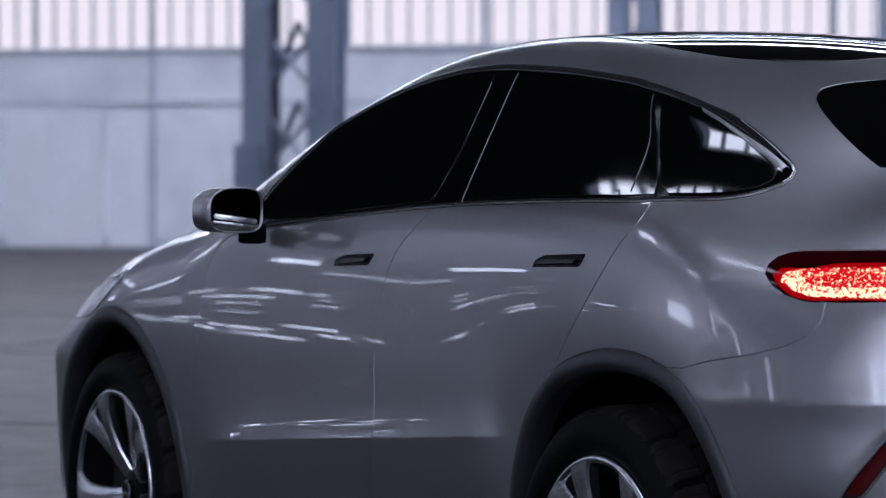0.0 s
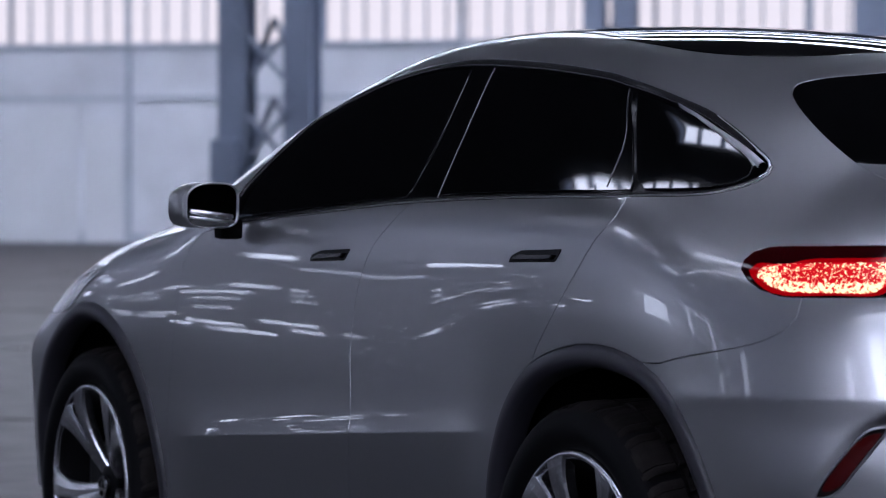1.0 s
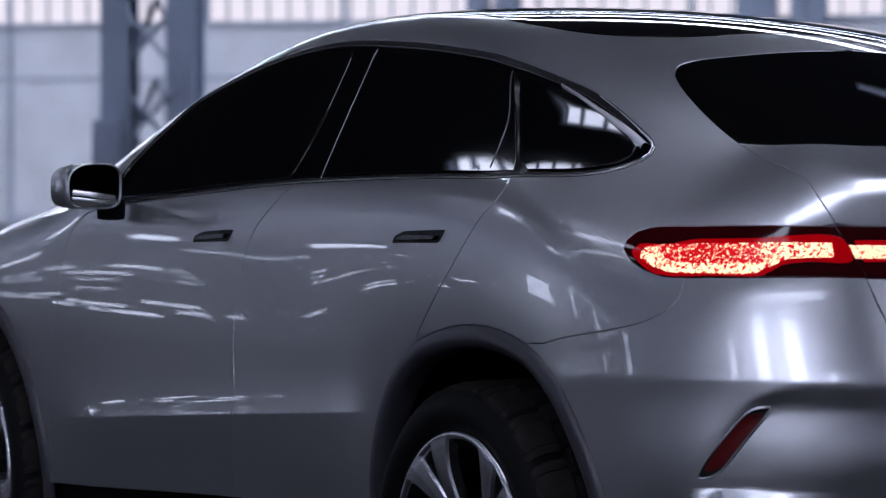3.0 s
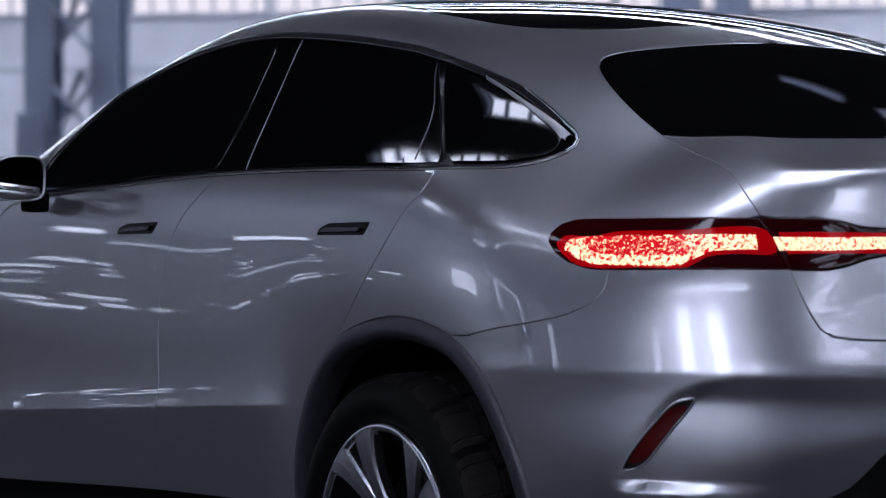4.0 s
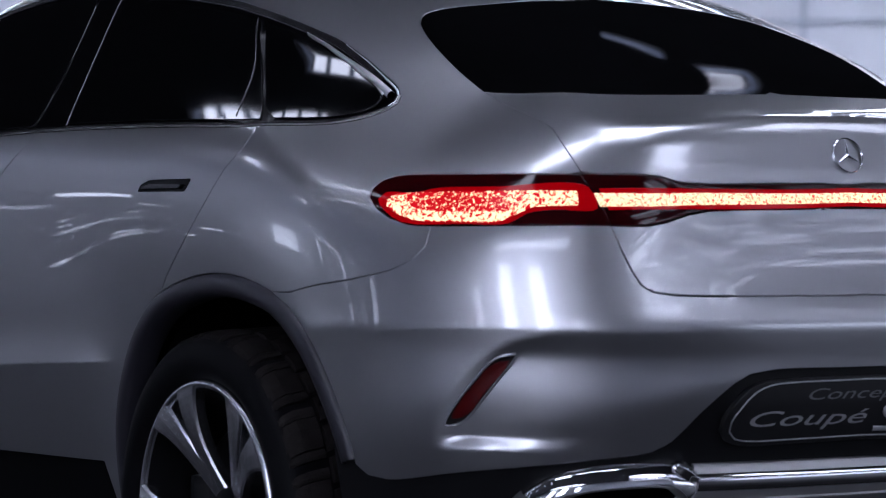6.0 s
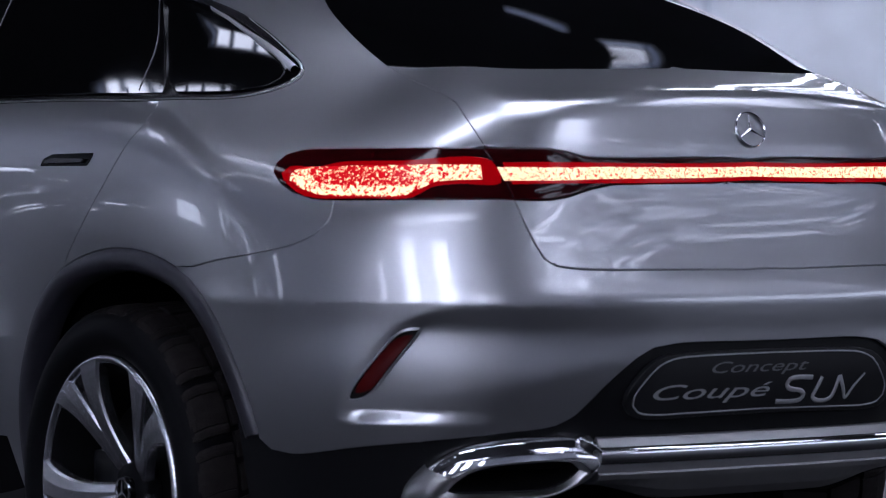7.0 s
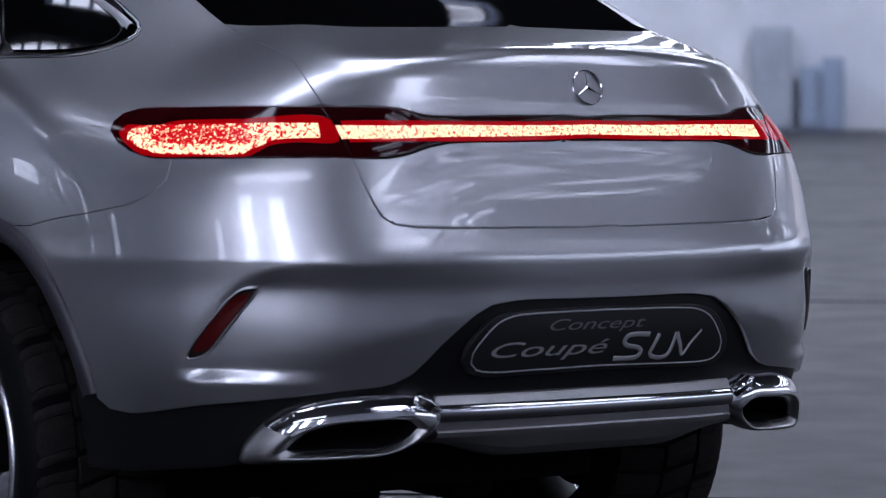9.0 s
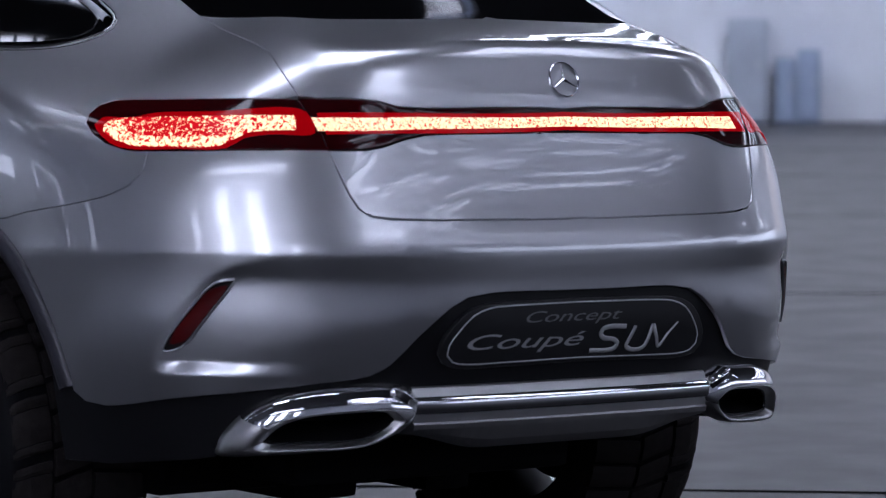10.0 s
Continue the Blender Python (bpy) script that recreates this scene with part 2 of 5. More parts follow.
setting("wall_east", boxes("wall_east", CONCRETE, [((EAST, SOUTH, 0), (EAST + 0.4, NORTH, SILL)), ((EAST, SOUTH, HEAD), (EAST + 0.4, NORTH, EAVES))]),
        "pale plastered side wall of the hall", "wall")
BAYS = [(-24.2, 0.5, 3.0, 5.2), (-19.0, 0.8, 3.0, 6.2), (-14.0, 1.1, 3.0, 8.0), (-8.8, 2.1, 3.0, 11.2), (-3.6, 2.3, 3.0, 11.2), (1.6, 1.0, 3.0, 9.0)]      # tall unseen windows for the bumper's reflected streaks: middle, width, sill and head
SOUTH_OPEN = [(m - w / 2, m + w / 2, z0, z1) for m, w, z0, z1 in BAYS]
setting("wall_south", boxes("wall_south", CONCRETE, [((u0, SOUTH - 0.4, v0), (u1, SOUTH, v1)) for u0, u1, v0, v1 in pierced(WEST, EAST, 0, EAVES, SOUTH_OPEN)]),
        "unseen pale end wall, its tall windows placed for reflected streaks", "wall")

# unseen rooflights for reflections and fill: a from, a to, b from, b to
SOUTH_LIGHTS = [(-43, -41.8, -11, 3), (-37, -35.8, -11, 2), (-31.5, -30.6, -11, 2), (-26, -25.2, -11, 2), (-21.6, -20.9, -11, 1), (16.5, 18.7, -11, -9), (23, 25.2, -11, -8), (31, 33.2, -11, -6), (-9.5, 1.5, -10.5, -8.4), (-45.6, -44.2, 4.0, 38.0), (6.5, 13.5, -2.8, -0.6)]
MID_LIGHTS = [(-8.2, -7.85, -0.7, 0.6), (-10.4, -10, -1.1, -0.2), (-14, -13.5, -2.2, -0.9), (-20.5, -16, -1.3, -0.8), (7, 15, 8.6, 10.4), (-2.6, 1.6, 4.5, 12), (-14.2, -8.4, 6.6, 7.2),
          (-6.4, -3.2, 3.2, 6), (-33, -11, 4.2, 4.7), (8, 12, 16, 20), (-32, -27, 14, 17),
          (-40, -36, 6, 9)]
NORTH_LIGHTS = [(-44, 42, b, b + 3) for b in (42, 50, 58, 66)]
LIGHTS = SOUTH_LIGHTS + MID_LIGHTS + NORTH_LIGHTS
# unseen rooflights set askew to match reflected strips: middle a, b, length, width, turn
ASKEW = [(-1.12, 24.88, 0.60, 0.22, 14), (-0.25, 25.14, 0.74, 0.20, 54), (-14.76, 16.92, 6.6, 0.22, -45), (-11.77, 14.81, 3.6, 0.26, -45), (25.6, 22.9, 12.0, 1.0, 35.6)]
slat_rng = random.Random(5)
for row in (-15.7, -14.9, -14.0, -13.3, -12.6, -11.9, -10.2, -9.5, -8.8):
    along = 3.0 + slat_rng.uniform(0, 3)
    while along < 33:
        run = slat_rng.uniform(2.2, 5.5)
        mid = along + run / 2
        ASKEW.append((0.813 * mid - 0.582 * row, 0.582 * mid + 0.813 * row, run, slat_rng.uniform(0.40, 0.75), 35.6))
        along += run + slat_rng.uniform(1.0, 5.0)


def roof_slab():
    """The roof as one slab with the rooflights cut through it."""
    outer = [(WEST - 0.4, SOUTH - 0.4), (EAST + 0.4, SOUTH - 0.4), (EAST + 0.4, NORTH + 0.4), (WEST - 0.4, NORTH + 0.4)]
    holes = [[(a0, b0), (a1, b0), (a1, b1), (a0, b1)] for a0, a1, b0, b1 in LIGHTS]
    for a, b, ln, wd, turn in ASKEW:
        c, s = math.cos(radians(turn)), math.sin(radians(turn))
        holes.append([(a + c * x * ln / 2 - s * y * wd / 2, b + s * x * ln / 2 + c * y * wd / 2) for x, y in ((-1, -1), (1, -1), (1, 1), (-1, 1))])
    pts, edges = [], []
    for loop in [outer] + holes:
        k = len(pts)
        pts += [Vector(c) for c in loop]
        edges += [(k + i, k + (i + 1) % 4) for i in range(4)]
    vo, eo, fo, ov, oe, of = delaunay_2d_cdt(pts, edges, [], 0, 1e-5)

    def open_at(c):
        for q in holes:
            if all((q[(i + 1) % 4][0] - q[i][0]) * (c[1] - q[i][1]) - (q[(i + 1) % 4][1] - q[i][1]) * (c[0] - q[i][0]) > 0 for i in range(4)):
                return True
        return False
    n = len(vo)
    keep = [f for f in fo if not open_at(sum((vo[i] for i in f), Vector((0, 0))) / len(f))]
    verts = [(v.x, v.y, EAVES) for v in vo] + [(v.x, v.y, EAVES + 0.2) for v in vo]
    faces = [tuple(f[::-1]) for f in keep] + [tuple(i + n for i in f) for f in keep]
    seen = {(f[i], f[(i + 1) % len(f)]) for f in keep for i in range(len(f))}
    faces += [(a, b, b + n, a + n) for a, b in seen if (b, a) not in seen]
    return mesh_of("ceiling", verts, faces, ROOF)


setting("ceiling", roof_slab(), "dark boarded hall roof between rooflights", "ceiling")


def glazing(name, label, lo, hi, along, step, rows, bar=0.07, depth=0.10, heavy=8, at=None):
    """A window band: one thing with its upright bars and cross bars as parts. along 0: runs in a; 1: runs in b. flat bands lie in the roof."""
    root = tagged(new(name), label, "window", "", "structure")
    root.matrix_world = at or HALL
    n = max(1, round((hi[along] - lo[along]) / step))
    flat = lo[2] >= EAVES
    other = 1 - along if flat else 2
    ups, cross = bmesh.new(), bmesh.new()
    for k in range(n + 1):
        w = bar * (2.2 if k % heavy == 0 else 1)
        c = lo[along] + (hi[along] - lo[along]) * k / n
        a, b = list(lo), list(hi)
        a[along], b[along] = c - w / 2, c + w / 2
        if k % heavy == 0 and not flat:
            a[1 - along] -= 0.03
        add_box(ups, a, b)
    for k in range(rows + 1):
        c = lo[other] + (hi[other] - lo[other]) * k / rows
        a, b = list(lo), list(hi)
        a[other], b[other] = c - bar / 2, c + bar / 2
        a[2] += 0.006
        b[2] += 0.006
        add_box(cross, a, b)
    part("upright_bar", from_bm("upright_bar", ups, STEEL), root)["kind"] = "stuff"
    part("cross_bar", from_bm("cross_bar", cross, STEEL), root)["kind"] = "stuff"
    return root


glazing("window_1", "long band of small panes in steel bars", (WEST, NORTH + 0.1, SILL), (EAST, NORTH + 0.2, HEAD), 0, 0.47, 3, 0.036, heavy=16)
for k, (b0, b1, z0, z1) in enumerate(WEST_OPEN):
    glazing("window_%d" % (k + 5), "unseen small-paned window placed for reflections on the flank", (WEST - 0.2, b0, z0), (WEST - 0.1, b1, z1), 1, 0.8, 2 if z1 - z0 > 1 else 1, 0.12 if b1 - b0 > 1 else 0.05, heavy=99)
# two bands out of view, added for light and reflections on the tail
glazing("window_3", "unseen long band of panes, added to light the tail", (EAST + 0.1, SOUTH, SILL), (EAST + 0.2, NORTH, HEAD), 1, 1.2, 4)
glazing("window_4", "unseen tall band of panes, for streaks reflected in the bumper", (WEST, SOUTH - 0.2, 3.0), (EAST, SOUTH - 0.1, 11.4), 0, 1.3, 6, heavy=99)
for k, (a0, a1, b0, b1) in enumerate(LIGHTS):
    long_way = 0 if a1 - a0 > b1 - b0 else 1
    small = a1 - a0 < 0.5
    glazing("unseen_rooflight_%d" % (k + 1), "unseen rooflight placed to light the car and reflect in it", (a0, b0, EAVES + 0.05), (a1, b1, EAVES + 0.15), long_way, 1.1 if b1 < 40 else 2.0, 1 if small else 2, 0.012 if small else 0.10, heavy=99)
for k, (a, b, ln, wd, turn) in enumerate(ASKEW):
    glazing("unseen_rooflight_%d" % (k + 1 + len(LIGHTS)), "unseen narrow rooflight set askew to match a reflected strip", (-ln / 2, -wd / 2, EAVES + 0.05), (ln / 2, wd / 2, EAVES + 0.12), 0, 0.5, 1, 0.05 if wd > 0.6 else 0.022, heavy=99, at=HALL @ pose(a, b, 0, 0, 0, turn))
for k, (b0, b1, z0, z1) in enumerate(SLITS):
    glazing("window_%d" % (k + 5 + len(WEST_OPEN)), "unseen slit placed for a dash reflected in the doors", (WEST - 0.2, b0, z0), (WEST - 0.1, b1, z1), 1, 2.0, 1, 0.012, heavy=99)



def sheet(name, corners, mat, label):
    return setting(name, mesh_of(name, corners, [(0, 1, 2, 3)], mat), label, "sky")


sheet("backdrop", [(WEST, NORTH + 1.2, 3.4), (EAST, NORTH + 1.2, 3.4), (EAST, NORTH + 1.2, 10.4), (WEST, NORTH + 1.2, 10.4)], SKY_WARM, "pale overcast sky outside the windows")
# unseen glowing sheets behind the added windows and rooflights
sheet("backdrop", [(WEST - 1.2, NORTH, 0.4), (WEST - 1.2, SOUTH, 0.4), (WEST - 1.2, SOUTH, 10.4), (WEST - 1.2, NORTH, 10.4)], SKY_WEST, "pale overcast sky outside the windows")
sheet("backdrop", [(EAST + 1.2, NORTH, 3.4), (EAST + 1.2, SOUTH, 3.4), (EAST + 1.2, SOUTH, 10.4), (EAST + 1.2, NORTH, 10.4)], SKY_EAST, "pale overcast sky outside the windows")
sheet("backdrop", [(EAST, SOUTH - 1.2, 0.4), (WEST, SOUTH - 1.2, 0.4), (WEST, SOUTH - 1.2, 13.0), (EAST, SOUTH - 1.2, 13.0)], SKY_SOUTH, "pale overcast sky outside the windows")
for b0, b1, sky_mat in ((SOUTH, 39.0, SKY), (39.0, NORTH, SKY_NORTH)):
    sheet("backdrop", [(WEST, b0, EAVES + 1.6), (EAST, b0, EAVES + 1.6), (EAST, b1, EAVES + 1.6), (WEST, b1, EAVES + 1.6)], sky_mat, "pale overcast sky above the rooflights")


def lattice_column(a, b, width=1.35):
    root = tagged(new("lattice_column"), "blue-grey riveted steel lattice column standing in the hall", "column", "hall columns", "structure")
    root.matrix_world = HALL @ pose(a, b, 0)
    h, f = width / 2 - 0.18, 0.42
    for s in (-1, 1):
        part("flange", boxes("flange", STEEL, [((s * h - f / 2, -0.25, 0), (s * h + f / 2, -0.19, EAVES)), ((s * h - f / 2, 0.19, 0), (s * h + f / 2, 0.25, EAVES)),
                                               ((s * h - 0.04, -0.19, 0), (s * h + 0.04, 0.19, EAVES))]), root)
    for k in range(10):
        bm = bmesh.new()
        s = 1 if k % 2 else -1
        add_bar(bm, (-s * h, -0.21, 0.3 + k * 1.15), (s * h, -0.21, 1.35 + k * 1.15), 0.14, 0.04)
        add_bar(bm, (s * h, -0.16, 0.3 + k * 1.15), (-s * h, -0.16, 1.35 + k * 1.15), 0.14, 0.04)
        part("brace", from_bm("brace", bm, STEEL), root)
        bm = bmesh.new()
        add_bar(bm, (s * h, 0.21, 0.3 + k * 1.15), (0, 0.21, 1.40 + k * 1.15), 0.20, 0.03)
        add_bar(bm, (-s * h, 0.21, 0.3 + k * 1.15), (0, 0.21, 1.40 + k * 1.15), 0.20, 0.03)
        part("brace", from_bm("brace", bm, STEEL), root)
    part("junction_box", boxes("junction_box", STEEL, [((-h - 0.28, -0.42, 0.6), (-h + 0.10, -0.255, 1.95))], 0.04), root, "steel box bolted to the column")
    part("foot", boxes("foot", STEEL, [((-h - 0.35, -0.4, 0), (h + 0.35, 0.4, 0.35))], 0.03), root)
    return root


lattice_column(-17.2, 49.0)
lattice_column(-18.7, 75.3, 1.05)
lattice_column(-13.0, 75.3, 0.75)
lattice_column(-11.9, 75.3, 0.65)
# doors and plaster bays of the far wall
door = setting("door_1", boxes("door_1", DOOR, [((-33.6, NORTH - 0.06, 0.02), (-31.25, NORTH - 0.004, 3.12))], 0.01), "tall pale sliding door in the far wall", "door")
part("panel", boxes("panel", DOOR, [((-33.4, NORTH - 0.09, 0.25), (-32.5, NORTH - 0.055, 2.9))], 0.01), door)
part("panel", boxes("panel", DOOR, [((-32.35, NORTH - 0.09, 0.25), (-31.45, NORTH - 0.055, 2.9))], 0.01), door)
setting("door_2", boxes("door_2", DOOR, [((-31.1, NORTH - 0.05, 0.02), (-30.15, NORTH - 0.004, 2.7))], 0.02), "narrow pale door in the far wall", "door")
setting("trim", boxes("trim", PALE_STEEL, [((a - 0.06, NORTH - 0.10, 0), (a + 0.06, NORTH - 0.002, EAVES)) for a in (-45.6, -37.8, -30.04, -22.25, -14.5, -6.7, 1.1, 8.9, 16.7, 24.5)]
                      + [((WEST, NORTH - 0.05, 3.2), (EAST, NORTH - 0.001, 3.3)), ((WEST, NORTH - 0.08, SILL - 0.02), (EAST, NORTH - 0.003, SILL + 0.10))]),
        "thin steel uprights and rails on the far wall", "trim")
setting("baseboard", boxes("baseboard", PALE_STEEL, [((WEST, NORTH - 0.04, 0), (EAST, NORTH - 0.0005, 0.22))]), "dark skirting of the far wall", "baseboard")
# the screen wall that stands forward of the far wall
setting("wall_screen", boxes("wall_screen", CONCRETE, [((-1.9, 56.4, 0), (16.0, 56.7, 5.2))]), "pale plastered screen wall standing in the hall", "wall")
for a, w, h, mat in ((-1.42, 0.62, 1.60, PALE_STEEL), (-0.83, 0.31, 0.98, BLUE_STEEL), (-0.48, 0.34, 1.12, BLUE_STEEL)):
    locker = tagged(part("steel_locker", boxes("steel_locker", mat, [((a - w / 2, 55.8, 0), (a + w / 2, 56.3, h))], 0.02), None, "", HALL), "blue-grey steel locker against the screen wall", "locker", "lockers")
    part("locker_door", boxes("locker_door", mat, [((a - w / 2 + 0.03, 55.77, 0.08), (a + w / 2 - 0.03, 55.805, h - 0.08))], 0.008), locker)
    part("handle", boxes("handle", SATIN, [((a + w / 4, 55.75, h * 0.5), (a + w / 4 + 0.02, 55.77, h * 0.5 + 0.14))]), locker)


# ---- the car's outer form: sides, top, tail and nose met with rounded edges ----
AXIS_X, AXIS_Z = -0.30, 0.75          # the inner axis from which the skin is swept
REAR_U = AXIS_X + math.pi / 2         # u at the middle of the tail


def spline(knots, x):
    """A smooth curve through knots (x, value), flat-tangent limited, for numpy arrays."""
    kx, ky = np.array([k[0] for k in knots]), np.array([k[1] for k in knots])
    d = np.diff(ky) / np.diff(kx)
    m = np.zeros(len(kx))
    m[0], m[-1] = d[0], d[-1]
    m[1:-1] = (d[:-1] * np.diff(kx)[1:] + d[1:] * np.diff(kx)[:-1]) / (kx[2:] - kx[:-2])
    i = np.clip(np.searchsorted(kx, x) - 1, 0, len(kx) - 2)
    h = kx[i + 1] - kx[i]
    s = np.clip((x - kx[i]) / h, -0.5, 1.5)
    return (ky[i] * (1 + 2 * s) * (1 - s) ** 2 + m[i] * h * s * (1 - s) ** 2
            + ky[i + 1] * s * s * (3 - 2 * s) + m[i + 1] * h * s * s * (s - 1))


def ramp(x, a, b):
    s = np.clip((x - a) / (b - a), 0, 1)
    return s * s * (3 - 2 * s)


def meet(a, b, r):
    """Both a and b below zero, with a soft edge about as round as radius r."""
    k = 1.75 * r
    h = np.maximum(k - np.abs(a - b), 0) / k
    return np.maximum(a, b) + h * h * h * k / 6


TOP = [(-3.95, 0.72), (-3.7, 0.88), (-3.4, 0.995), (-3.0, 1.12), (-2.72, 1.205), (-2.5, 1.28), (-2.2, 1.397), (-1.9, 1.532),
       (-1.5, 1.645), (-1.1, 1.672), (-0.7, 1.657), (-0.3, 1.612), (0.0, 1.556), (0.3, 1.482), (0.55, 1.398), (0.78, 1.312),
       (0.88, 1.284), (0.97, 1.268), (1.2, 1.24)]
CROWN = [(-3.9, 0.05), (-2.8, 0.04), (-2.3, 0.08), (-1.8, 0.06), (-1.2, 0.05), (-0.3, 0.055), (0.4, 0.095), (0.8, 0.065), (1.1, 0.05)]
TAIL = [(0.2, 0.90), (0.42, 0.986), (0.5, 1.017), (0.60, 1.056), (0.70, 1.085), (0.80, 1.094), (0.83, 1.0975), (0.845, 1.098), (0.86, 1.0955), (0.90, 1.0810), (0.96, 1.0592), (1.03, 1.0382), (1.10, 1.0220), (1.15, 1.0085), (1.20, 0.992), (1.25, 0.977), (1.30, 0.965), (1.5, 0.93)]
FLANK = [(0.2, 0.85), (0.42, 0.892), (0.60, 0.919), (0.75, 0.931), (0.92, 0.937), (1.05, 0.938), (1.15, 0.933), (1.3, 0.92), (1.8, 0.9)]

DOORS = [(0.2, 0.88), (0.42, 0.903), (0.60, 0.922), (0.70, 0.9275), (0.80, 0.9315), (0.84, 0.9322), (0.875, 0.9318), (0.96, 0.9285), (1.05, 0.9222), (1.127, 0.916), (1.2, 0.911), (1.3, 0.904), (1.8, 0.88)]

HOLLOW = [(0.60, 0.886), (0.633, 0.898), (0.666, 0.906), (0.703, 0.921), (0.741, 0.940), (0.777, 0.963), (0.804, 0.988), (0.824, 1.016), (0.84, 1.060), (0.85, 1.12)]


def skin(x, y, z):
    """Below zero inside the car, above zero outside."""
    a = np.abs(y)
    # flank
    waist = 1.20 - 0.16 * ramp(x, 0.1, 0.8)
    lean = 0.68 + 0.64 * ramp(x, -0.2, 0.6)
    d = z - waist
    rear = ramp(x, -1.0, 0.0)
    w = spline(FLANK, z) * rear + spline(DOORS, z) * (1 - rear) - lean * (np.sqrt(d * d + 0.05 ** 2) + d) / 2
    w = w - 0.12 * np.clip((x - 0.1) / 0.9, 0, 2) ** 2 - 0.13 * np.clip((-2.75 - x) / 1.0, 0, 2) ** 2 * (0.06 + 0.94 * ramp(z, 0.76, 1.0))
    haunch = np.exp(-((x - 0.15) / 0.55) ** 2 - ((z - 0.98) / 0.17) ** 2)
    w = w + 0.010 * haunch + 0.018 * np.exp(-((x + 2.95) / 0.5) ** 2 - ((z - 0.9) / 0.2) ** 2)
    crease = 0.652 + 0.068 * (x + 1.3)
    span = ramp(x, -2.35, -2.05) * (1 - ramp(x, -0.62, -0.38))
    e = z - crease
    w = w + span * 0.017 * np.where(e > 0, np.exp(-np.maximum(e, 0) / 0.085), np.exp(np.minimum(e, 0) / 0.16))
    e = z - 0.834 - 0.014 * ramp(x, 0.45, 0.9)
    w = w + ramp(x, 0.25, 0.6) * 0.009 * np.where(e > 0, np.exp(-np.maximum(e, 0) / 0.06), np.exp(np.minimum(e, 0) / 0.09))
    side = (a - w) * 0.9
    # top
    h = spline(TOP, x) - spline(CROWN, x) * (a / 0.65) ** 2
    top = (z - h) / np.sqrt(1 + 0.2 * ramp(np.abs(x + 0.7), 0.6, 1.2))
    # tail
    t = spline(TAIL, z) - (0.24 - 0.035 * ramp(z, 0.85, 1.05)) * (a / 0.8) ** 3.4
    tail = x - t
    # nose
    nose = -3.88 + (0.27 + 0.15 * ramp(z, 0.76, 1.0)) * (a / 0.9) ** 2.4 - x + 0.15 * np.clip(z - 0.75, 0, 1)
    r = 0.075 + 0.05 * ramp(x, 0.2, 0.7)
    f = meet(side, tail, 0.19 - 0.085 * (1 - ramp(z, 0.60, 0.86)) + 0.05 * ramp(z, 0.9, 1.05) * (1 - ramp(z, 1.13, 1.25)))
    f = meet(f, nose, 0.18)
    # the hollow behind each reflector, with its ledge below
    turn = np.arctan2(x - AXIS_X, np.maximum(a, 1e-6))
    q = turn - spline(HOLLOW, np.clip(z, 0.60, 0.85))
    run_out = (turn - 0.98) / (0.20 + 0.30 * ramp(z, 0.66, 0.80))
    run_out = np.clip(run_out, 0, 1) ** 2 * (3 - 2 * np.clip(run_out, 0, 1))
    ledge = np.clip((z - 0.604) / 0.026, 0, 1)
    f = f + 0.016 * ramp(q, 0.0, 0.055) * (1 - run_out) * ledge * (1 - ramp(z, 0.785, 0.848)) * ramp(x, 0.45, 0.6)
    edge = r + (0.022 - r) * ramp(x, 0.52, 0.76) * ramp(z, 1.1, 1.2)
    f = meet(f, top, edge)
    return np.maximum(f, 0.25 - z)


def sweep(u, p):
    """Origin and direction of the ray that finds the skin at u (metres along, then round the tail) and p (radians up)."""
    u, p = np.asarray(u, float), np.asarray(p, float)
    q = np.maximum(u - AXIS_X, 0)
    o = np.stack([np.minimum(u, AXIS_X), 0 * u, 0 * u + AXIS_Z], -1)
    v = np.stack([np.sin(q) * np.cos(p), -np.cos(q) * np.cos(p), np.sin(p)], -1)
    return o, v


def on_skin(u, p, lift=0.0):
    """Places and normals of the skin at (u, p), lifted by some metres."""
    o, v = sweep(u, p)
    lo, hi = np.zeros(o.shape[0]), np.full(o.shape[0], 2.2)
    for _ in range(34):
        mid = (lo + hi) / 2
        inside = skin(*(o + v * mid[:, None]).T) < 0
        lo, hi = np.where(inside, mid, lo), np.where(inside, hi, mid)
    at = o + v * lo[:, None]
    n = skin_normal(at)
    return at + n * np.asarray(lift).reshape(-1, 1), n


def skin_normal(at):
    e = 0.004
    n = np.stack([skin(*(at + k).T) - skin(*(at - k).T) for k in np.eye(3) * e], -1)
    return n / np.maximum(np.linalg.norm(n, axis=1, keepdims=True), 1e-9)


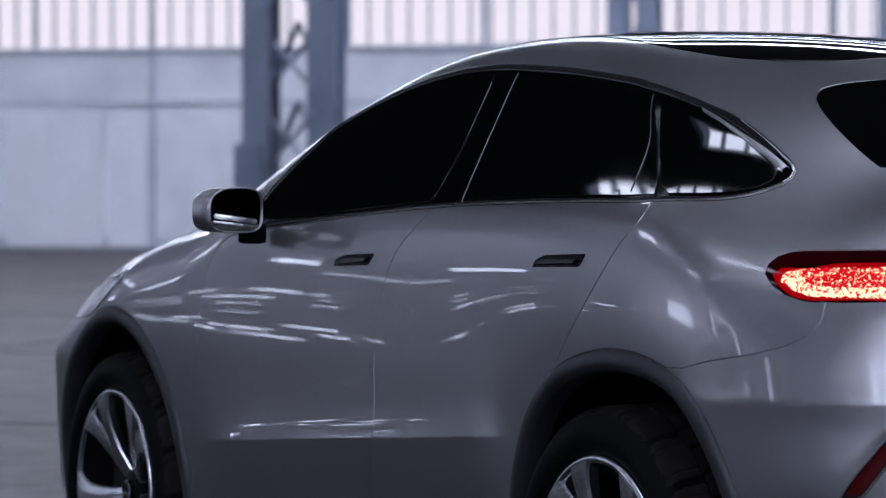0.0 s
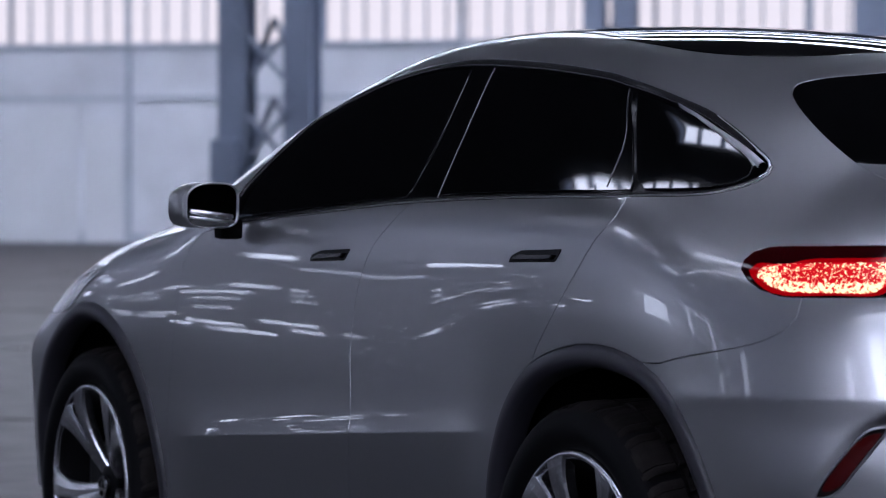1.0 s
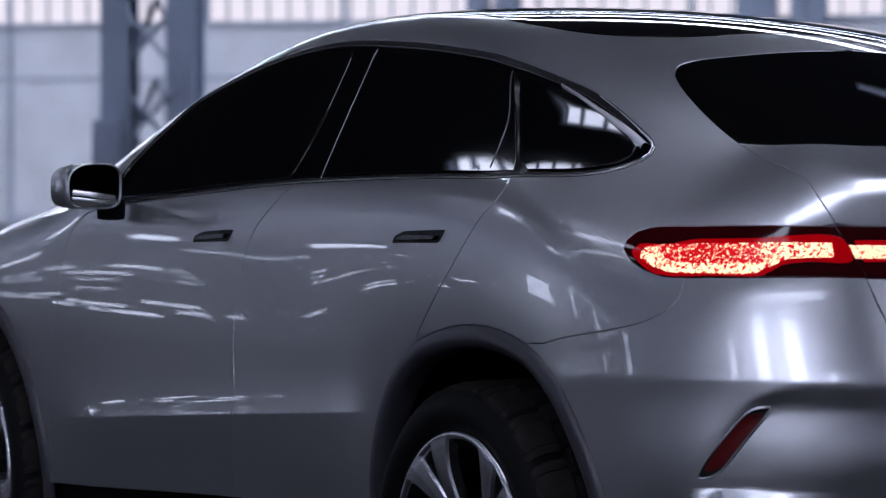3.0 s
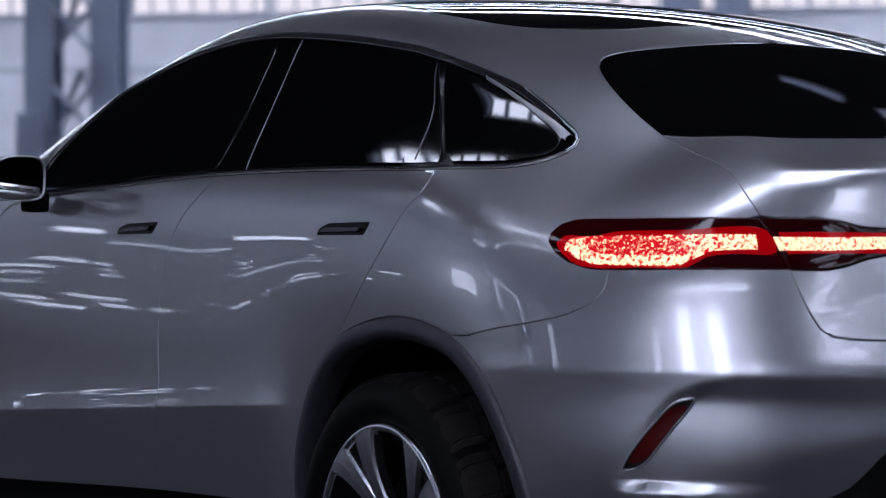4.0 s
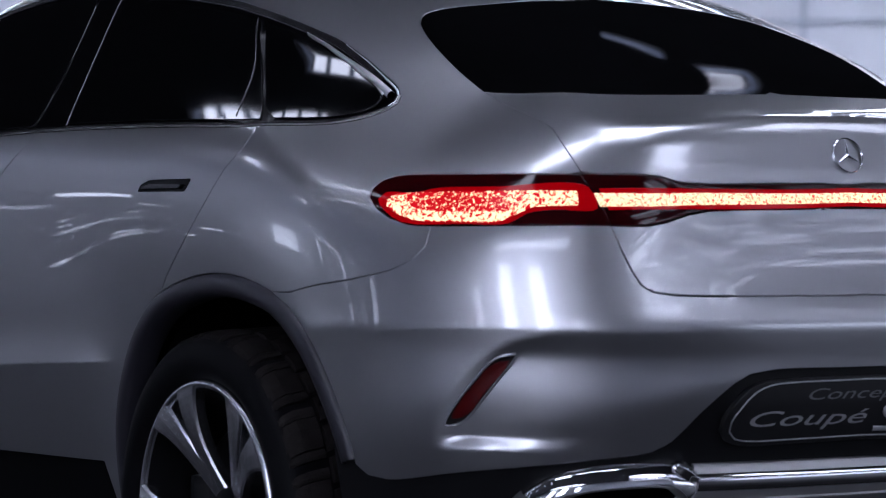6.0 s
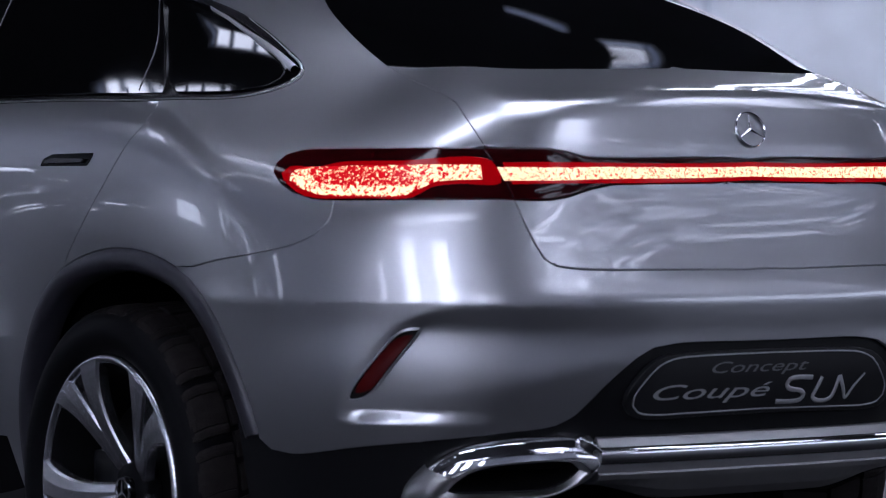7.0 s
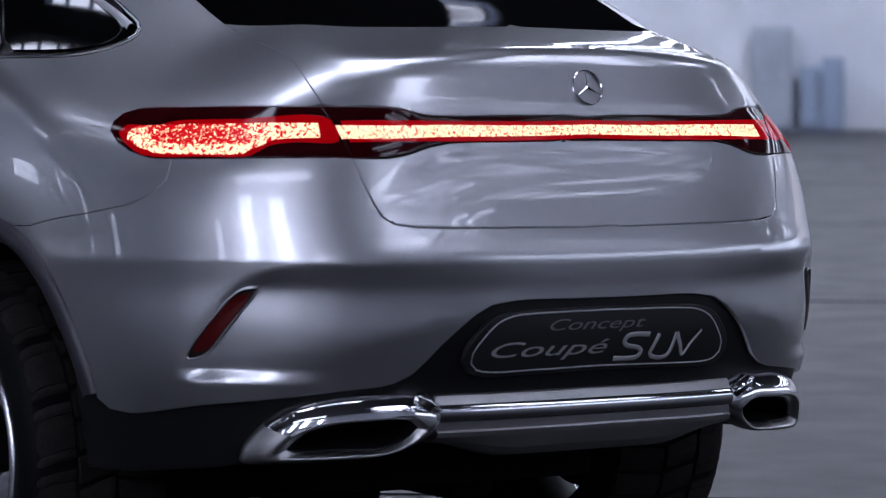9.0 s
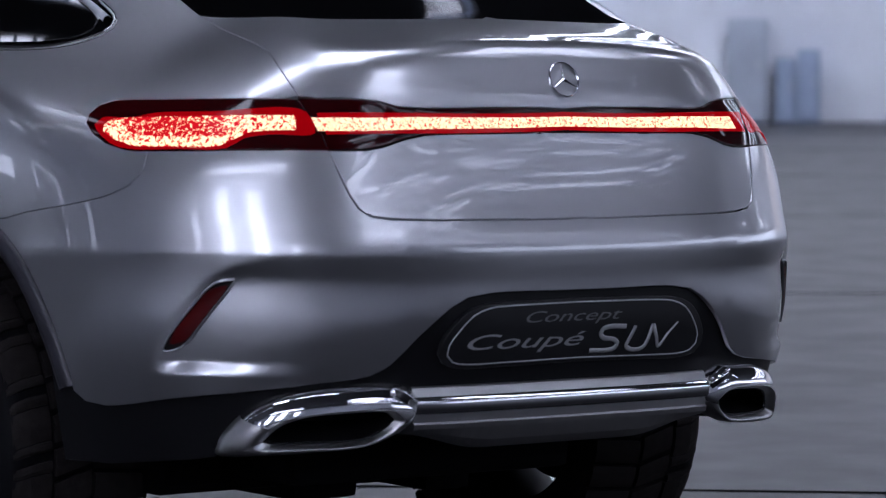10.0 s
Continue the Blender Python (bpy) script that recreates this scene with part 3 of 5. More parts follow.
# outlines on the skin: (metres along and round the tail, radians up)
CURVES = {
    "belt": [(-1.988, 0.4209), (-1.880, 0.4309), (-1.686, 0.4459), (-1.451, 0.4610), (-1.198, 0.4781), (-0.928, 0.4932), (-0.540, 0.5013), (-0.160, 0.4988), (0.139, 0.4694), (0.302, 0.4540), (0.368, 0.4550), (0.426, 0.4663), (0.465, 0.4836), (0.483, 0.5006), (0.486, 0.5194)],
    "dlotop": [(0.486, 0.5194), (0.471, 0.5464), (0.438, 0.5785), (0.354, 0.6480), (0.242, 0.7169), (0.111, 0.7663), (-0.040, 0.8067), (-0.233, 0.8431), (-0.408, 0.8660), (-0.730, 0.9016), (-1.055, 0.9244), (-1.211, 0.9252), (-1.354, 0.9139), (-1.491, 0.8923), (-1.624, 0.8617), (-1.743, 0.8191), (-1.854, 0.7666), (-1.911, 0.6828), (-1.967, 0.5906), (-1.996, 0.5296), (-1.988, 0.4209)],
    "qtip": [(0.361, 0.4703), (0.415, 0.4815), (0.437, 0.4986), (0.442, 0.5185), (0.431, 0.5371), (0.401, 0.5627), (0.339, 0.6113)],
    "chrome": [(0.130, 0.7322), (0.212, 0.6943), (0.303, 0.6405), (0.378, 0.5919), (0.428, 0.5538), (0.462, 0.5231)],
    "chromein": [(0.343, 0.6039), (0.391, 0.5752), (0.424, 0.5485), (0.445, 0.5237)],
    "chromeout": [(0.279, 0.6924), (0.370, 0.6287), (0.439, 0.5700), (0.473, 0.5370), (0.480, 0.5203), (0.477, 0.5025), (0.464, 0.4908)],
    "doorfront": [(-2.018, 0.4189), (-2.160, 0.3978), (-2.258, 0.3196), (-2.280, 0.1845), (-2.306, 0.055), (-2.345, -0.0801), (-2.374, -0.2147), (-2.373, -0.3292)],
    "bseam": [(-0.928, 0.4932), (-0.995, 0.4429), (-1.082, 0.3798), (-1.122, 0.3207), (-1.151, 0.2216), (-1.156, 0.1056), (-1.146, -0.0942), (-1.187, -0.2197)],
    "cseam": [(0.139, 0.4694), (0.140, 0.4542), (0.127, 0.4188), (0.079, 0.3855), (-0.013, 0.3009), (-0.141, 0.1905), (-0.186, 0.1485)],
    "bumperseam": [(0.309, 0.1297), (0.370, 0.1389), (0.457, 0.1467), (0.530, 0.1581), (0.563, 0.1708), (0.586, 0.192), (0.602, 0.2222)],
    "tgseam": [(0.667, 0.5201), (0.728, 0.4509), (0.769, 0.4047), (0.785, 0.3821), (0.798, 0.3450), (0.820, 0.2978), (0.838, 0.2637), (0.858, 0.2137), (0.872, 0.1769), (0.885, 0.1488), (0.897, 0.1292), (0.915, 0.1185), (0.944, 0.1148), (0.996, 0.1134), (1.108, 0.1139), (1.235, 0.1135)],
    "glassleft": [(0.662, 0.5251), (0.596, 0.6038), (0.525, 0.6951), (0.467, 0.7784), (0.437, 0.8312), (0.430, 0.8848), (0.481, 0.9349), (0.644, 0.9984), (0.868, 1.0592), (1.205, 1.102), (1.661, 1.113)],
    "lamp": [(0.479, 0.2796), (0.481, 0.2978), (0.497, 0.3141), (0.522, 0.3213), (0.622, 0.3145), (0.757, 0.2989), (0.820, 0.2929)],
    "lamplow": [(0.858, 0.2137), (0.754, 0.2159), (0.637, 0.2210), (0.555, 0.2283), (0.521, 0.2413), (0.494, 0.2604), (0.479, 0.2796)],
    "striptop": [(0.820, 0.2929), (0.874, 0.2914), (0.915, 0.2891), (0.941, 0.2857), (0.968, 0.2786), (1.013, 0.2769), (1.134, 0.2820), (1.271, 0.2850)],
    "striplow": [(1.263, 0.2480), (1.128, 0.2440), (1.009, 0.2383), (0.977, 0.2316), (0.939, 0.2190), (0.914, 0.2145), (0.858, 0.2137)],
    "guideL_top": [(0.513, 0.2715), (0.523, 0.2816), (0.596, 0.2815), (0.706, 0.2737), (0.814, 0.2665)],
    "guideL_low": [(0.814, 0.2438), (0.772, 0.2446), (0.747, 0.2436), (0.722, 0.2327), (0.701, 0.2238), (0.637, 0.2270), (0.564, 0.2342), (0.534, 0.2463), (0.514, 0.2614)],
    "guide_warm": [(0.514, 0.2715), (0.523, 0.2806), (0.547, 0.2786), (0.556, 0.2584), (0.600, 0.2461), (0.697, 0.2397), (0.714, 0.2357), (0.712, 0.2297), (0.701, 0.2248), (0.637, 0.2280), (0.564, 0.2352), (0.535, 0.2473), (0.516, 0.2614)],
    "glassbot": [(0.667, 0.5201), (0.774, 0.4969), (0.881, 0.4833), (1.066, 0.4844), (1.250, 0.4905), (1.475, 0.4993)],
    "guideR_top": [(0.838, 0.2647), (0.922, 0.2639), (1.012, 0.2680), (1.269, 0.2751)],
    "guideR_low": [(1.265, 0.2551), (1.010, 0.2463), (0.920, 0.2442), (0.847, 0.2431)],
    "bumplow": [(0.458, -0.1402), (0.461, -0.1571), (0.486, -0.1708), (0.524, -0.1707), (0.632, -0.1455), (0.714, -0.1323), (0.842, -0.1159), (0.919, -0.1057), (0.947, -0.0911), (0.986, -0.0508), (1.037, -0.0090), (1.063, 0.0040), (1.102, 0.0093), (1.237, 0.0095)],
    "reflector": [(0.624, -0.0701), (0.630, -0.0539), (0.647, -0.0289), (0.667, -0.0039), (0.684, 0.0163), (0.697, 0.0263), (0.710, 0.0297), (0.721, 0.0306), (0.716, 0.0183), (0.698, -0.0050), (0.678, -0.0311), (0.657, -0.0582), (0.642, -0.0679)],
    "handleF": [(-1.436, 0.3407), (-1.428, 0.3577), (-1.376, 0.3697), (-1.201, 0.3768), (-1.229, 0.3467)],
    "handleR": [(-0.329, 0.3536), (-0.316, 0.3697), (-0.268, 0.3808), (-0.062, 0.3751), (-0.087, 0.3490)],
    "frontwin_r": [(-1.066, 0.8839), (-0.988, 0.6759), (-0.956, 0.4962)],
    "rearwin_f": [(-0.948, 0.8867), (-0.865, 0.6871), (-0.791, 0.5054)],
    "rearwin_r": [(-0.137, 0.7940), (0.004, 0.6410), (0.043, 0.5065)],
    "rearpane_r": [(-0.123, 0.7901), (0.028, 0.6463), (0.149, 0.4876)],
    "quarter_f": [(-0.075, 0.7768), (0.040, 0.6454), (0.161, 0.4856)],
}


# ---- sweeping panels onto the skin ----

def smooth_line(points, step=0.02, closed=False):
    """A soft curve through the given (u, p), sampled about every step."""
    q = [np.array(c, float) for c in points]
    n = len(q)
    out = []
    for i in range(n if closed else n - 1):
        a, b = q[i], q[(i + 1) % n]
        before = q[i - 1] if (closed or i > 0) else 2 * a - b
        after = q[(i + 2) % n] if (closed or i < n - 2) else 2 * b - a
        m = max(1, int(np.hypot(*(b - a)) / step))
        k = [max(np.hypot(*(y - x)), 1e-6) ** 0.5 for x, y in ((before, a), (a, b), (b, after))]
        t = np.cumsum([0] + k)
        for s in range(m):
            x = t[1] + (t[2] - t[1]) * s / m
            a1 = (t[1] - x) / (t[1] - t[0]) * before + (x - t[0]) / (t[1] - t[0]) * a
            a2 = (t[2] - x) / (t[2] - t[1]) * a + (x - t[1]) / (t[2] - t[1]) * b
            a3 = (t[3] - x) / (t[3] - t[2]) * b + (x - t[2]) / (t[3] - t[2]) * after
            b1 = (t[2] - x) / (t[2] - t[0]) * a1 + (x - t[0]) / (t[2] - t[0]) * a2
            b2 = (t[3] - x) / (t[3] - t[1]) * a2 + (x - t[1]) / (t[3] - t[1]) * a3
            out.append((t[2] - x) / (t[2] - t[1]) * b1 + (x - t[1]) / (t[2] - t[1]) * b2)
    if not closed:
        out.append(q[-1])
    return [tuple(c) for c in out]


def inside(loops, pts):
    """Even-odd test of points against closed loops."""
    hit = np.zeros(len(pts), bool)
    x, y = pts[:, 0], pts[:, 1]
    for loop in loops:
        l = np.array(loop)
        for (x0, y0), (x1, y1) in zip(l, np.roll(l, -1, 0)):
            if y0 == y1:
                continue
            c = ((y0 > y) != (y1 > y)) & (x < (x1 - x0) * (y - y0) / (y1 - y0) + x0)
            hit ^= c
    return hit


def tidy(loop):
    out = []
    for c in loop:
        if not out or math.hypot(c[0] - out[-1][0], c[1] - out[-1][1]) > 0.002:
            out.append(c)
    if math.hypot(out[0][0] - out[-1][0], out[0][1] - out[-1][1]) < 0.002:
        out.pop()
    return out


def far_side(loop):
    """The mirror image across the middle of the tail."""
    return [(2 * REAR_U - u, p) for u, p in reversed(loop)]


def panel_mesh(name, loops, mat, lift=0.0, gap=0.0011, skirt=0.014, step=0.026, extra=(), mirror=False, rim=0.45, flat=None, bend=0.05, edge=0.0014):
    """A panel of the skin inside the first loop and outside the others, with its edges turned in, leaving a joint to its neighbours."""
    loops = [tidy(l) for l in loops]
    border = np.array([c for l in loops for c in l])
    lo, hi = border.min(0), border.max(0)
    gu, gp = np.meshgrid(np.arange(lo[0] + step / 2, hi[0], step), np.arange(lo[1] + step / 2, hi[1], step))
    gu = gu + (np.arange(gu.shape[0]) % 2)[:, None] * step / 2
    grid = np.stack([gu.ravel(), gp.ravel()], -1)
    if len(extra):
        grid = np.concatenate([grid, np.array(extra)])
    grid = grid[inside(loops, grid)]
    if len(grid):
        near = np.full(len(grid), 9.0)
        for c in border:
            near = np.minimum(near, np.hypot(*(grid - c).T))
        grid = grid[near > step * 0.35]
    pts = np.concatenate([border, grid]) if len(grid) else border
    edges, k = [], 0
    for l in loops:
        edges += [(k + i, k + (i + 1) % len(l)) for i in range(len(l))]
        k += len(l)
    vo, eo, fo, ov, oe, of = delaunay_2d_cdt([Vector(c) for c in pts], edges, [], 0, 1e-6)
    uv = np.array([tuple(c) for c in vo])
    tri = np.array([f for f in fo if len(f) == 3])
    tri = tri[inside(loops, uv[tri].mean(1))]
    at, nor = on_skin(uv[:, 0], uv[:, 1], lift)
    if flat:               # a pane bends less than the sheet round it
        nor = np.array(flat) * (1 - bend) + nor * bend
        nor /= np.linalg.norm(nor, axis=1, keepdims=True)
    # every triangle faces outwards
    cr = np.cross(at[tri[:, 1]] - at[tri[:, 0]], at[tri[:, 2]] - at[tri[:, 0]])
    flip = (cr * nor[tri[:, 0]]).sum(1) < 0
    tri[flip] = tri[flip][:, ::-1]
    count = {}
    for f in tri:
        for a, b in ((f[0], f[1]), (f[1], f[2]), (f[2], f[0])):
            count[(a, b)] = count.get((a, b), 0) + 1
    rims = [(a, b) for (a, b) in count if (b, a) not in count]
    out = {}
    for a, b in rims:
        d = at[b] - at[a]
        for v in (a, b):
            o = np.cross(d, nor[v])
            out[v] = out.get(v, 0) + o / max(np.linalg.norm(o), 1e-9)
    verts, normals, faces = [tuple(c) for c in at], [c for c in nor], [tuple(int(i) for i in f) for f in tri]
    low = {}
    for v, o in out.items():
        o = o / max(np.linalg.norm(o), 1e-9)
        if abs(at[v][1]) < 0.012 and abs(o[1]) > 0.8:      # halves meet along the middle without a joint
            verts[v] = (at[v][0], 0.0, at[v][2])
            low[v] = v
            continue
        turn = min(edge, skirt * 0.4)
        verts[v] = tuple(at[v] - o * (gap + turn))
        low[v] = len(verts)
        verts.append(tuple(at[v] - o * (gap + turn * 0.25) - nor[v] * turn * 0.35))
        normals.append(nor[v] + o * 1.2 * rim / 0.45)
        verts.append(tuple(at[v] - o * gap - nor[v] * skirt))
        normals.append(o + nor[v] * 0.1)
    for a, b in rims:
        if low[a] != a and low[b] != b:
            faces += [(int(a), low[a], low[b], int(b)), (low[a], low[a] + 1, low[b] + 1, low[b])]
    used = sorted({i for f in faces for i in f})
    new_i = {v: i for i, v in enumerate(used)}
    verts = [verts[i] for i in used]
    normals = [np.array(normals[i]) / max(np.linalg.norm(normals[i]), 1e-9) for i in used]
    faces = [tuple(new_i[i] for i in f) for f in faces]
    if mirror:
        verts = [(x, -y, z) for x, y, z in verts]
        normals = [n * (1, -1, 1) for n in normals]
        faces = [f[::-1] for f in faces]
    return mesh_of(name, verts, faces, mat, True, normals)


def bead_mesh(name, line, mat, width, height, lift=0.0, closed=False, mirror=False, sides=8):
    """A rounded moulding of that width (or tapering from one width to another) laid along a line on the skin."""
    taper = np.linspace(*width, len(line)) if isinstance(width, tuple) else np.full(len(line), width)
    uv = np.array(line)
    at, nor = on_skin(uv[:, 0], uv[:, 1], lift)
    if mirror:
        at, nor = at * (1, -1, 1), nor * (1, -1, 1)
    d = np.roll(at, -1, 0) - np.roll(at, 1, 0)
    if not closed:
        d[0], d[-1] = at[1] - at[0], at[-1] - at[-2]
    side = np.cross(nor, d)
    side /= np.maximum(np.linalg.norm(side, axis=1, keepdims=True), 1e-9)
    verts, faces, normals = [], [], []
    for i in range(len(at)):
        width = taper[i]
        for k in range(sides):
            g = math.pi * k / (sides - 1)
            verts.append(at[i] + side[i] * math.cos(g) * width / 2 + nor[i] * (math.sin(g) * height - 0.001))
            n = side[i] * math.cos(g) * height + nor[i] * math.sin(g) * width / 2
            normals.append(n / np.linalg.norm(n))
    m = len(at) if closed else len(at) - 1
    for i in range(m):
        for k in range(sides - 1):
            a, b = i * sides + k, ((i + 1) % len(at)) * sides + k
            f = (a, a + 1, b + 1, b)
            faces.append(f)
    v = np.array(verts)
    f0 = faces[0]
    if np.dot(np.cross(v[f0[1]] - v[f0[0]], v[f0[2]] - v[f0[0]]), normals[f0[0]]) < 0:
        faces = [f[::-1] for f in faces]
    return mesh_of(name, verts, faces, mat, True, normals)


def flank_y(x, z):
    """How far out the flank lies at x and z."""
    x, z = np.asarray(x, float), np.asarray(z, float)
    lo, hi = np.zeros_like(x), np.full_like(x, 1.3)
    for _ in range(30):
        m = (lo + hi) / 2
        q = skin(x, m, z) < 0
        lo, hi = np.where(q, m, lo), np.where(q, hi, m)
    return lo


def to_up(x, y, z):
    """(u, p) of a place on the left side."""
    q = math.atan2(x - AXIS_X, -y) if x > AXIS_X else 0.0
    return (AXIS_X + q, math.atan2(z - AXIS_Z, math.hypot(x - AXIS_X, y))) if x > AXIS_X else (x, math.atan2(z - AXIS_Z, -y))


AXLE_R, AXLE_F, HUB_Z = 0.0, -2.915, 0.405
ARCH = 0.512


ARCH_ROUND = [(-30, 0.534), (16, 0.533), (34, 0.539), (47, 0.549), (59, 0.545), (71, 0.527), (87, 0.508), (105, 0.503), (122, 0.515), (136, 0.516), (150, 0.507), (168, 0.497), (200, 0.49)]


def arch_radius(axle, g):
    """The rear arches are squared off, the front ones round."""
    return float(spline(ARCH_ROUND, np.array(math.degrees(g)))) if axle == AXLE_R else ARCH


def arch_line(axle, a0, a1, n=36):
    out = []
    for k in range(n + 1):
        g = radians(a0 + (a1 - a0) * k / n)
        radius = arch_radius(axle, g)
        x, z = axle + radius * math.cos(g) + (0.03 if axle == AXLE_R else 0), HUB_Z + 0.015 + radius * math.sin(g)
        out.append(to_up(x, -float(flank_y(x, z)), z))
    return out


L = {k: smooth_line(v) for k, v in CURVES.items()}
car = tagged(new("car"), "silver coupe sport utility car with dark windows standing on concrete", "car")

# edges shared by neighbouring panels
TOPP = math.pi / 2 - 0.004
belt, dlotop = L["belt"], L["dlotop"]
arch_r = arch_line(AXLE_R, 196, -24)         # from the door round to the bumper
arch_f = arch_line(AXLE_F, 196, -22)


def cut_at(line, x):
    """The part of a line before and after it passes u = x."""
    i = min(range(len(line)), key=lambda k: abs(line[k][0] - x))
    return line[:i + 1], line[i:]


def nearest(line, c):
    return min(range(len(line)), key=lambda k: math.hypot(line[k][0] - c[0], line[k][1] - c[1]))


SILL_LINE = smooth_line([(-2.44, -0.375), (-1.817, -0.343), (-1.186, -0.312), (-0.53, -0.292)])
door_front, bseam, cseam, bump_seam = L["doorfront"], L["bseam"], L["cseam"], L["bumperseam"]
tgseam, glass_left = L["tgseam"], L["glassleft"]
crease_pts = []
for xx in np.arange(-2.35, -0.35, 0.018):
    for dz in (-0.03, -0.012, -0.004, 0.004, 0.012, 0.03):
        zz = 0.652 + 0.068 * (xx + 1.3) + dz
        crease_pts.append(to_up(xx, -float(flank_y(xx, zz)), zz))

ib = nearest(belt, bseam[0])
ic = nearest(belt, cseam[0])
kb = nearest(SILL_LINE, bseam[-1])
front_door_loop = belt[:ib + 1] + bseam[1:-1] + SILL_LINE[:kb + 1][::-1] + door_front[::-1]
ja = nearest(arch_r, cseam[-1])
rear_door_loop = belt[ib:ic + 1] + cseam[1:-1] + arch_r[:ja + 1][::-1] + SILL_LINE[kb:][::-1] + bseam[1:-1][::-1]
run = np.array(bump_seam[0]) - np.array(bump_seam[2])
run /= np.linalg.norm(run)
jb = min(range(len(arch_r)), key=lambda k: abs(np.cross(run, np.array(arch_r[k]) - bump_seam[0])) + (0 if -0.01 < np.dot(run, np.array(arch_r[k]) - bump_seam[0]) < 0.12 else 9))
bump_seam = [arch_r[jb]] + bump_seam
lamp_top, lamp_low, strip_top, strip_low = L["lamp"], L["lamplow"], L["striptop"], L["striplow"]
it = nearest(tgseam, lamp_top[-1])
il = nearest(tgseam, lamp_low[0])
kl = nearest(lamp_low, bump_seam[-1])
roof_edge = smooth_line([(-1.62, 1.03), (-1.2, 1.07), (-0.761, 1.062), (-0.452, 1.020), (-0.141, 1.042), (0.166, 1.118), (0.382, 1.197), (0.639, 1.284), (REAR_U, 1.36)])
pillar = smooth_line([(-1.62, 1.03), (-1.80, 0.90), (-1.95, 0.76), (-2.10, 0.62), (-2.24, 0.50), (-2.30, 0.465)])
glass_mid = [c for c in glass_left if c[0] < REAR_U - 0.01] + [(REAR_U, 1.112)]
side_frame_loop = (belt[ic:] + dlotop[1:] + [(-2.10, 0.425), (-2.30, 0.465)] + pillar[::-1] + roof_edge[1:] + glass_mid[::-1]
                   + tgseam[1:it + 1] + lamp_top[::-1][1:] + lamp_low[::-1][1:len(lamp_low) - kl] + bump_seam[::-1][1:] + arch_r[ja:jb + 1][::-1] + cseam[::-1][1:])
bonnet_edge = smooth_line([(-2.30, 0.465), (-2.55, 0.40), (-2.9, 0.345), (-3.25, 0.27), (-3.55, 0.19)])
fender_loop = (door_front + [SILL_LINE[0]] + [c for c in arch_f[::-1] if c[1] > -0.36] + [(-3.50, -0.30), (-3.60, 0.0)] + bonnet_edge[::-1] + [(-2.10, 0.425)])
bonnet_loop = bonnet_edge[::-1] + [(-2.30, 0.465), (-2.42, 0.8), (-2.55, 1.2), (-2.6, TOPP), (-3.62, TOPP), (-3.62, 0.8)]
windscreen_loop = pillar[::-1] + [(-1.66, 1.2), (-1.72, TOPP), (-2.6, TOPP), (-2.55, 1.2), (-2.42, 0.8)]
nose_loop = [(-3.50, -0.42), (-3.50, -0.30), (-3.60, 0.0), (-3.55, 0.19), (-3.62, 0.8), (-3.62, TOPP), (-3.87, TOPP), (-3.87, -0.42)]
bump_low = [c for c in L["bumplow"] if c[0] < REAR_U - 0.03]
bump_low = bump_low + [(REAR_U, bump_low[-1][1])]
tg_low = [c for c in tgseam[il:] if c[0] < REAR_U - 0.03] + [(REAR_U, 0.1149)]
bump_half = lamp_low[:kl + 1] + bump_seam[::-1][1:] + [c for c in arch_r[jb + 1:] if c[1] > bump_low[0][1] + 0.004] + bump_low
bumper_loop = bump_half + far_side(bump_half)[1:] + far_side(tg_low)[::-1][1:] + tg_low[::-1][1:-1]
gb = [tgseam[0]] + [c for c in L["glassbot"][1:] if c[0] < REAR_U - 0.02] + [(REAR_U, L["glassbot"][-1][1])]
st = [c for c in strip_top if c[0] < REAR_U - 0.03] + [(REAR_U, 0.2820)]
sl = [(REAR_U, 0.2471)] + [c for c in strip_low if c[0] < REAR_U - 0.03]
tg_up_half = gb[::-1] + tgseam[1:it + 1] + st[1:]
tg_up_loop = tg_up_half + far_side(tg_up_half)[1:-1]
tg_down_half = sl + tg_low[1:]
tg_down_loop = tg_down_half + far_side(tg_down_half)[1:-1]
strip_half = [(REAR_U, 0.2820)] + st[::-1][1:] + tgseam[it + 1:il] + sl[::-1][:-1] + [(REAR_U, 0.2471)]
strip_loop = strip_half + far_side(strip_half)[1:-1]
lamp_loop = lamp_top + tgseam[it + 1:il] + lamp_low[:-1]
glass_half = glass_mid[::-1] + gb[1:]
glass_loop = glass_half + far_side(glass_half)[1:-1]
roof_half = roof_edge + [(REAR_U, TOPP), (AXIS_X, TOPP), (-1.72, TOPP), (-1.66, 1.2)]


def rounded(corners, r=0.25):
    """A straight-sided outline with its corners rounded."""
    out = []
    q = [np.array(c) for c in corners]
    for i, c in enumerate(q):
        a, b = q[i - 1] - c, q[(i + 1) % len(q)] - c
        d = min(np.linalg.norm(a), np.linalg.norm(b), 0.04) * r
        a, b = a / np.linalg.norm(a) * d, b / np.linalg.norm(b) * d
        for t in (0, 0.33, 0.67, 1):
            out.append(tuple(c + a * (1 - t) ** 2 + b * t ** 2))
    return out


def both(name, loops, mat, label="", **kw):
    """A panel on the left and its mirror image on the right."""
    return [part(name, panel_mesh(name, loops, mat, mirror=m, **kw), car, label) for m in (False, True)]


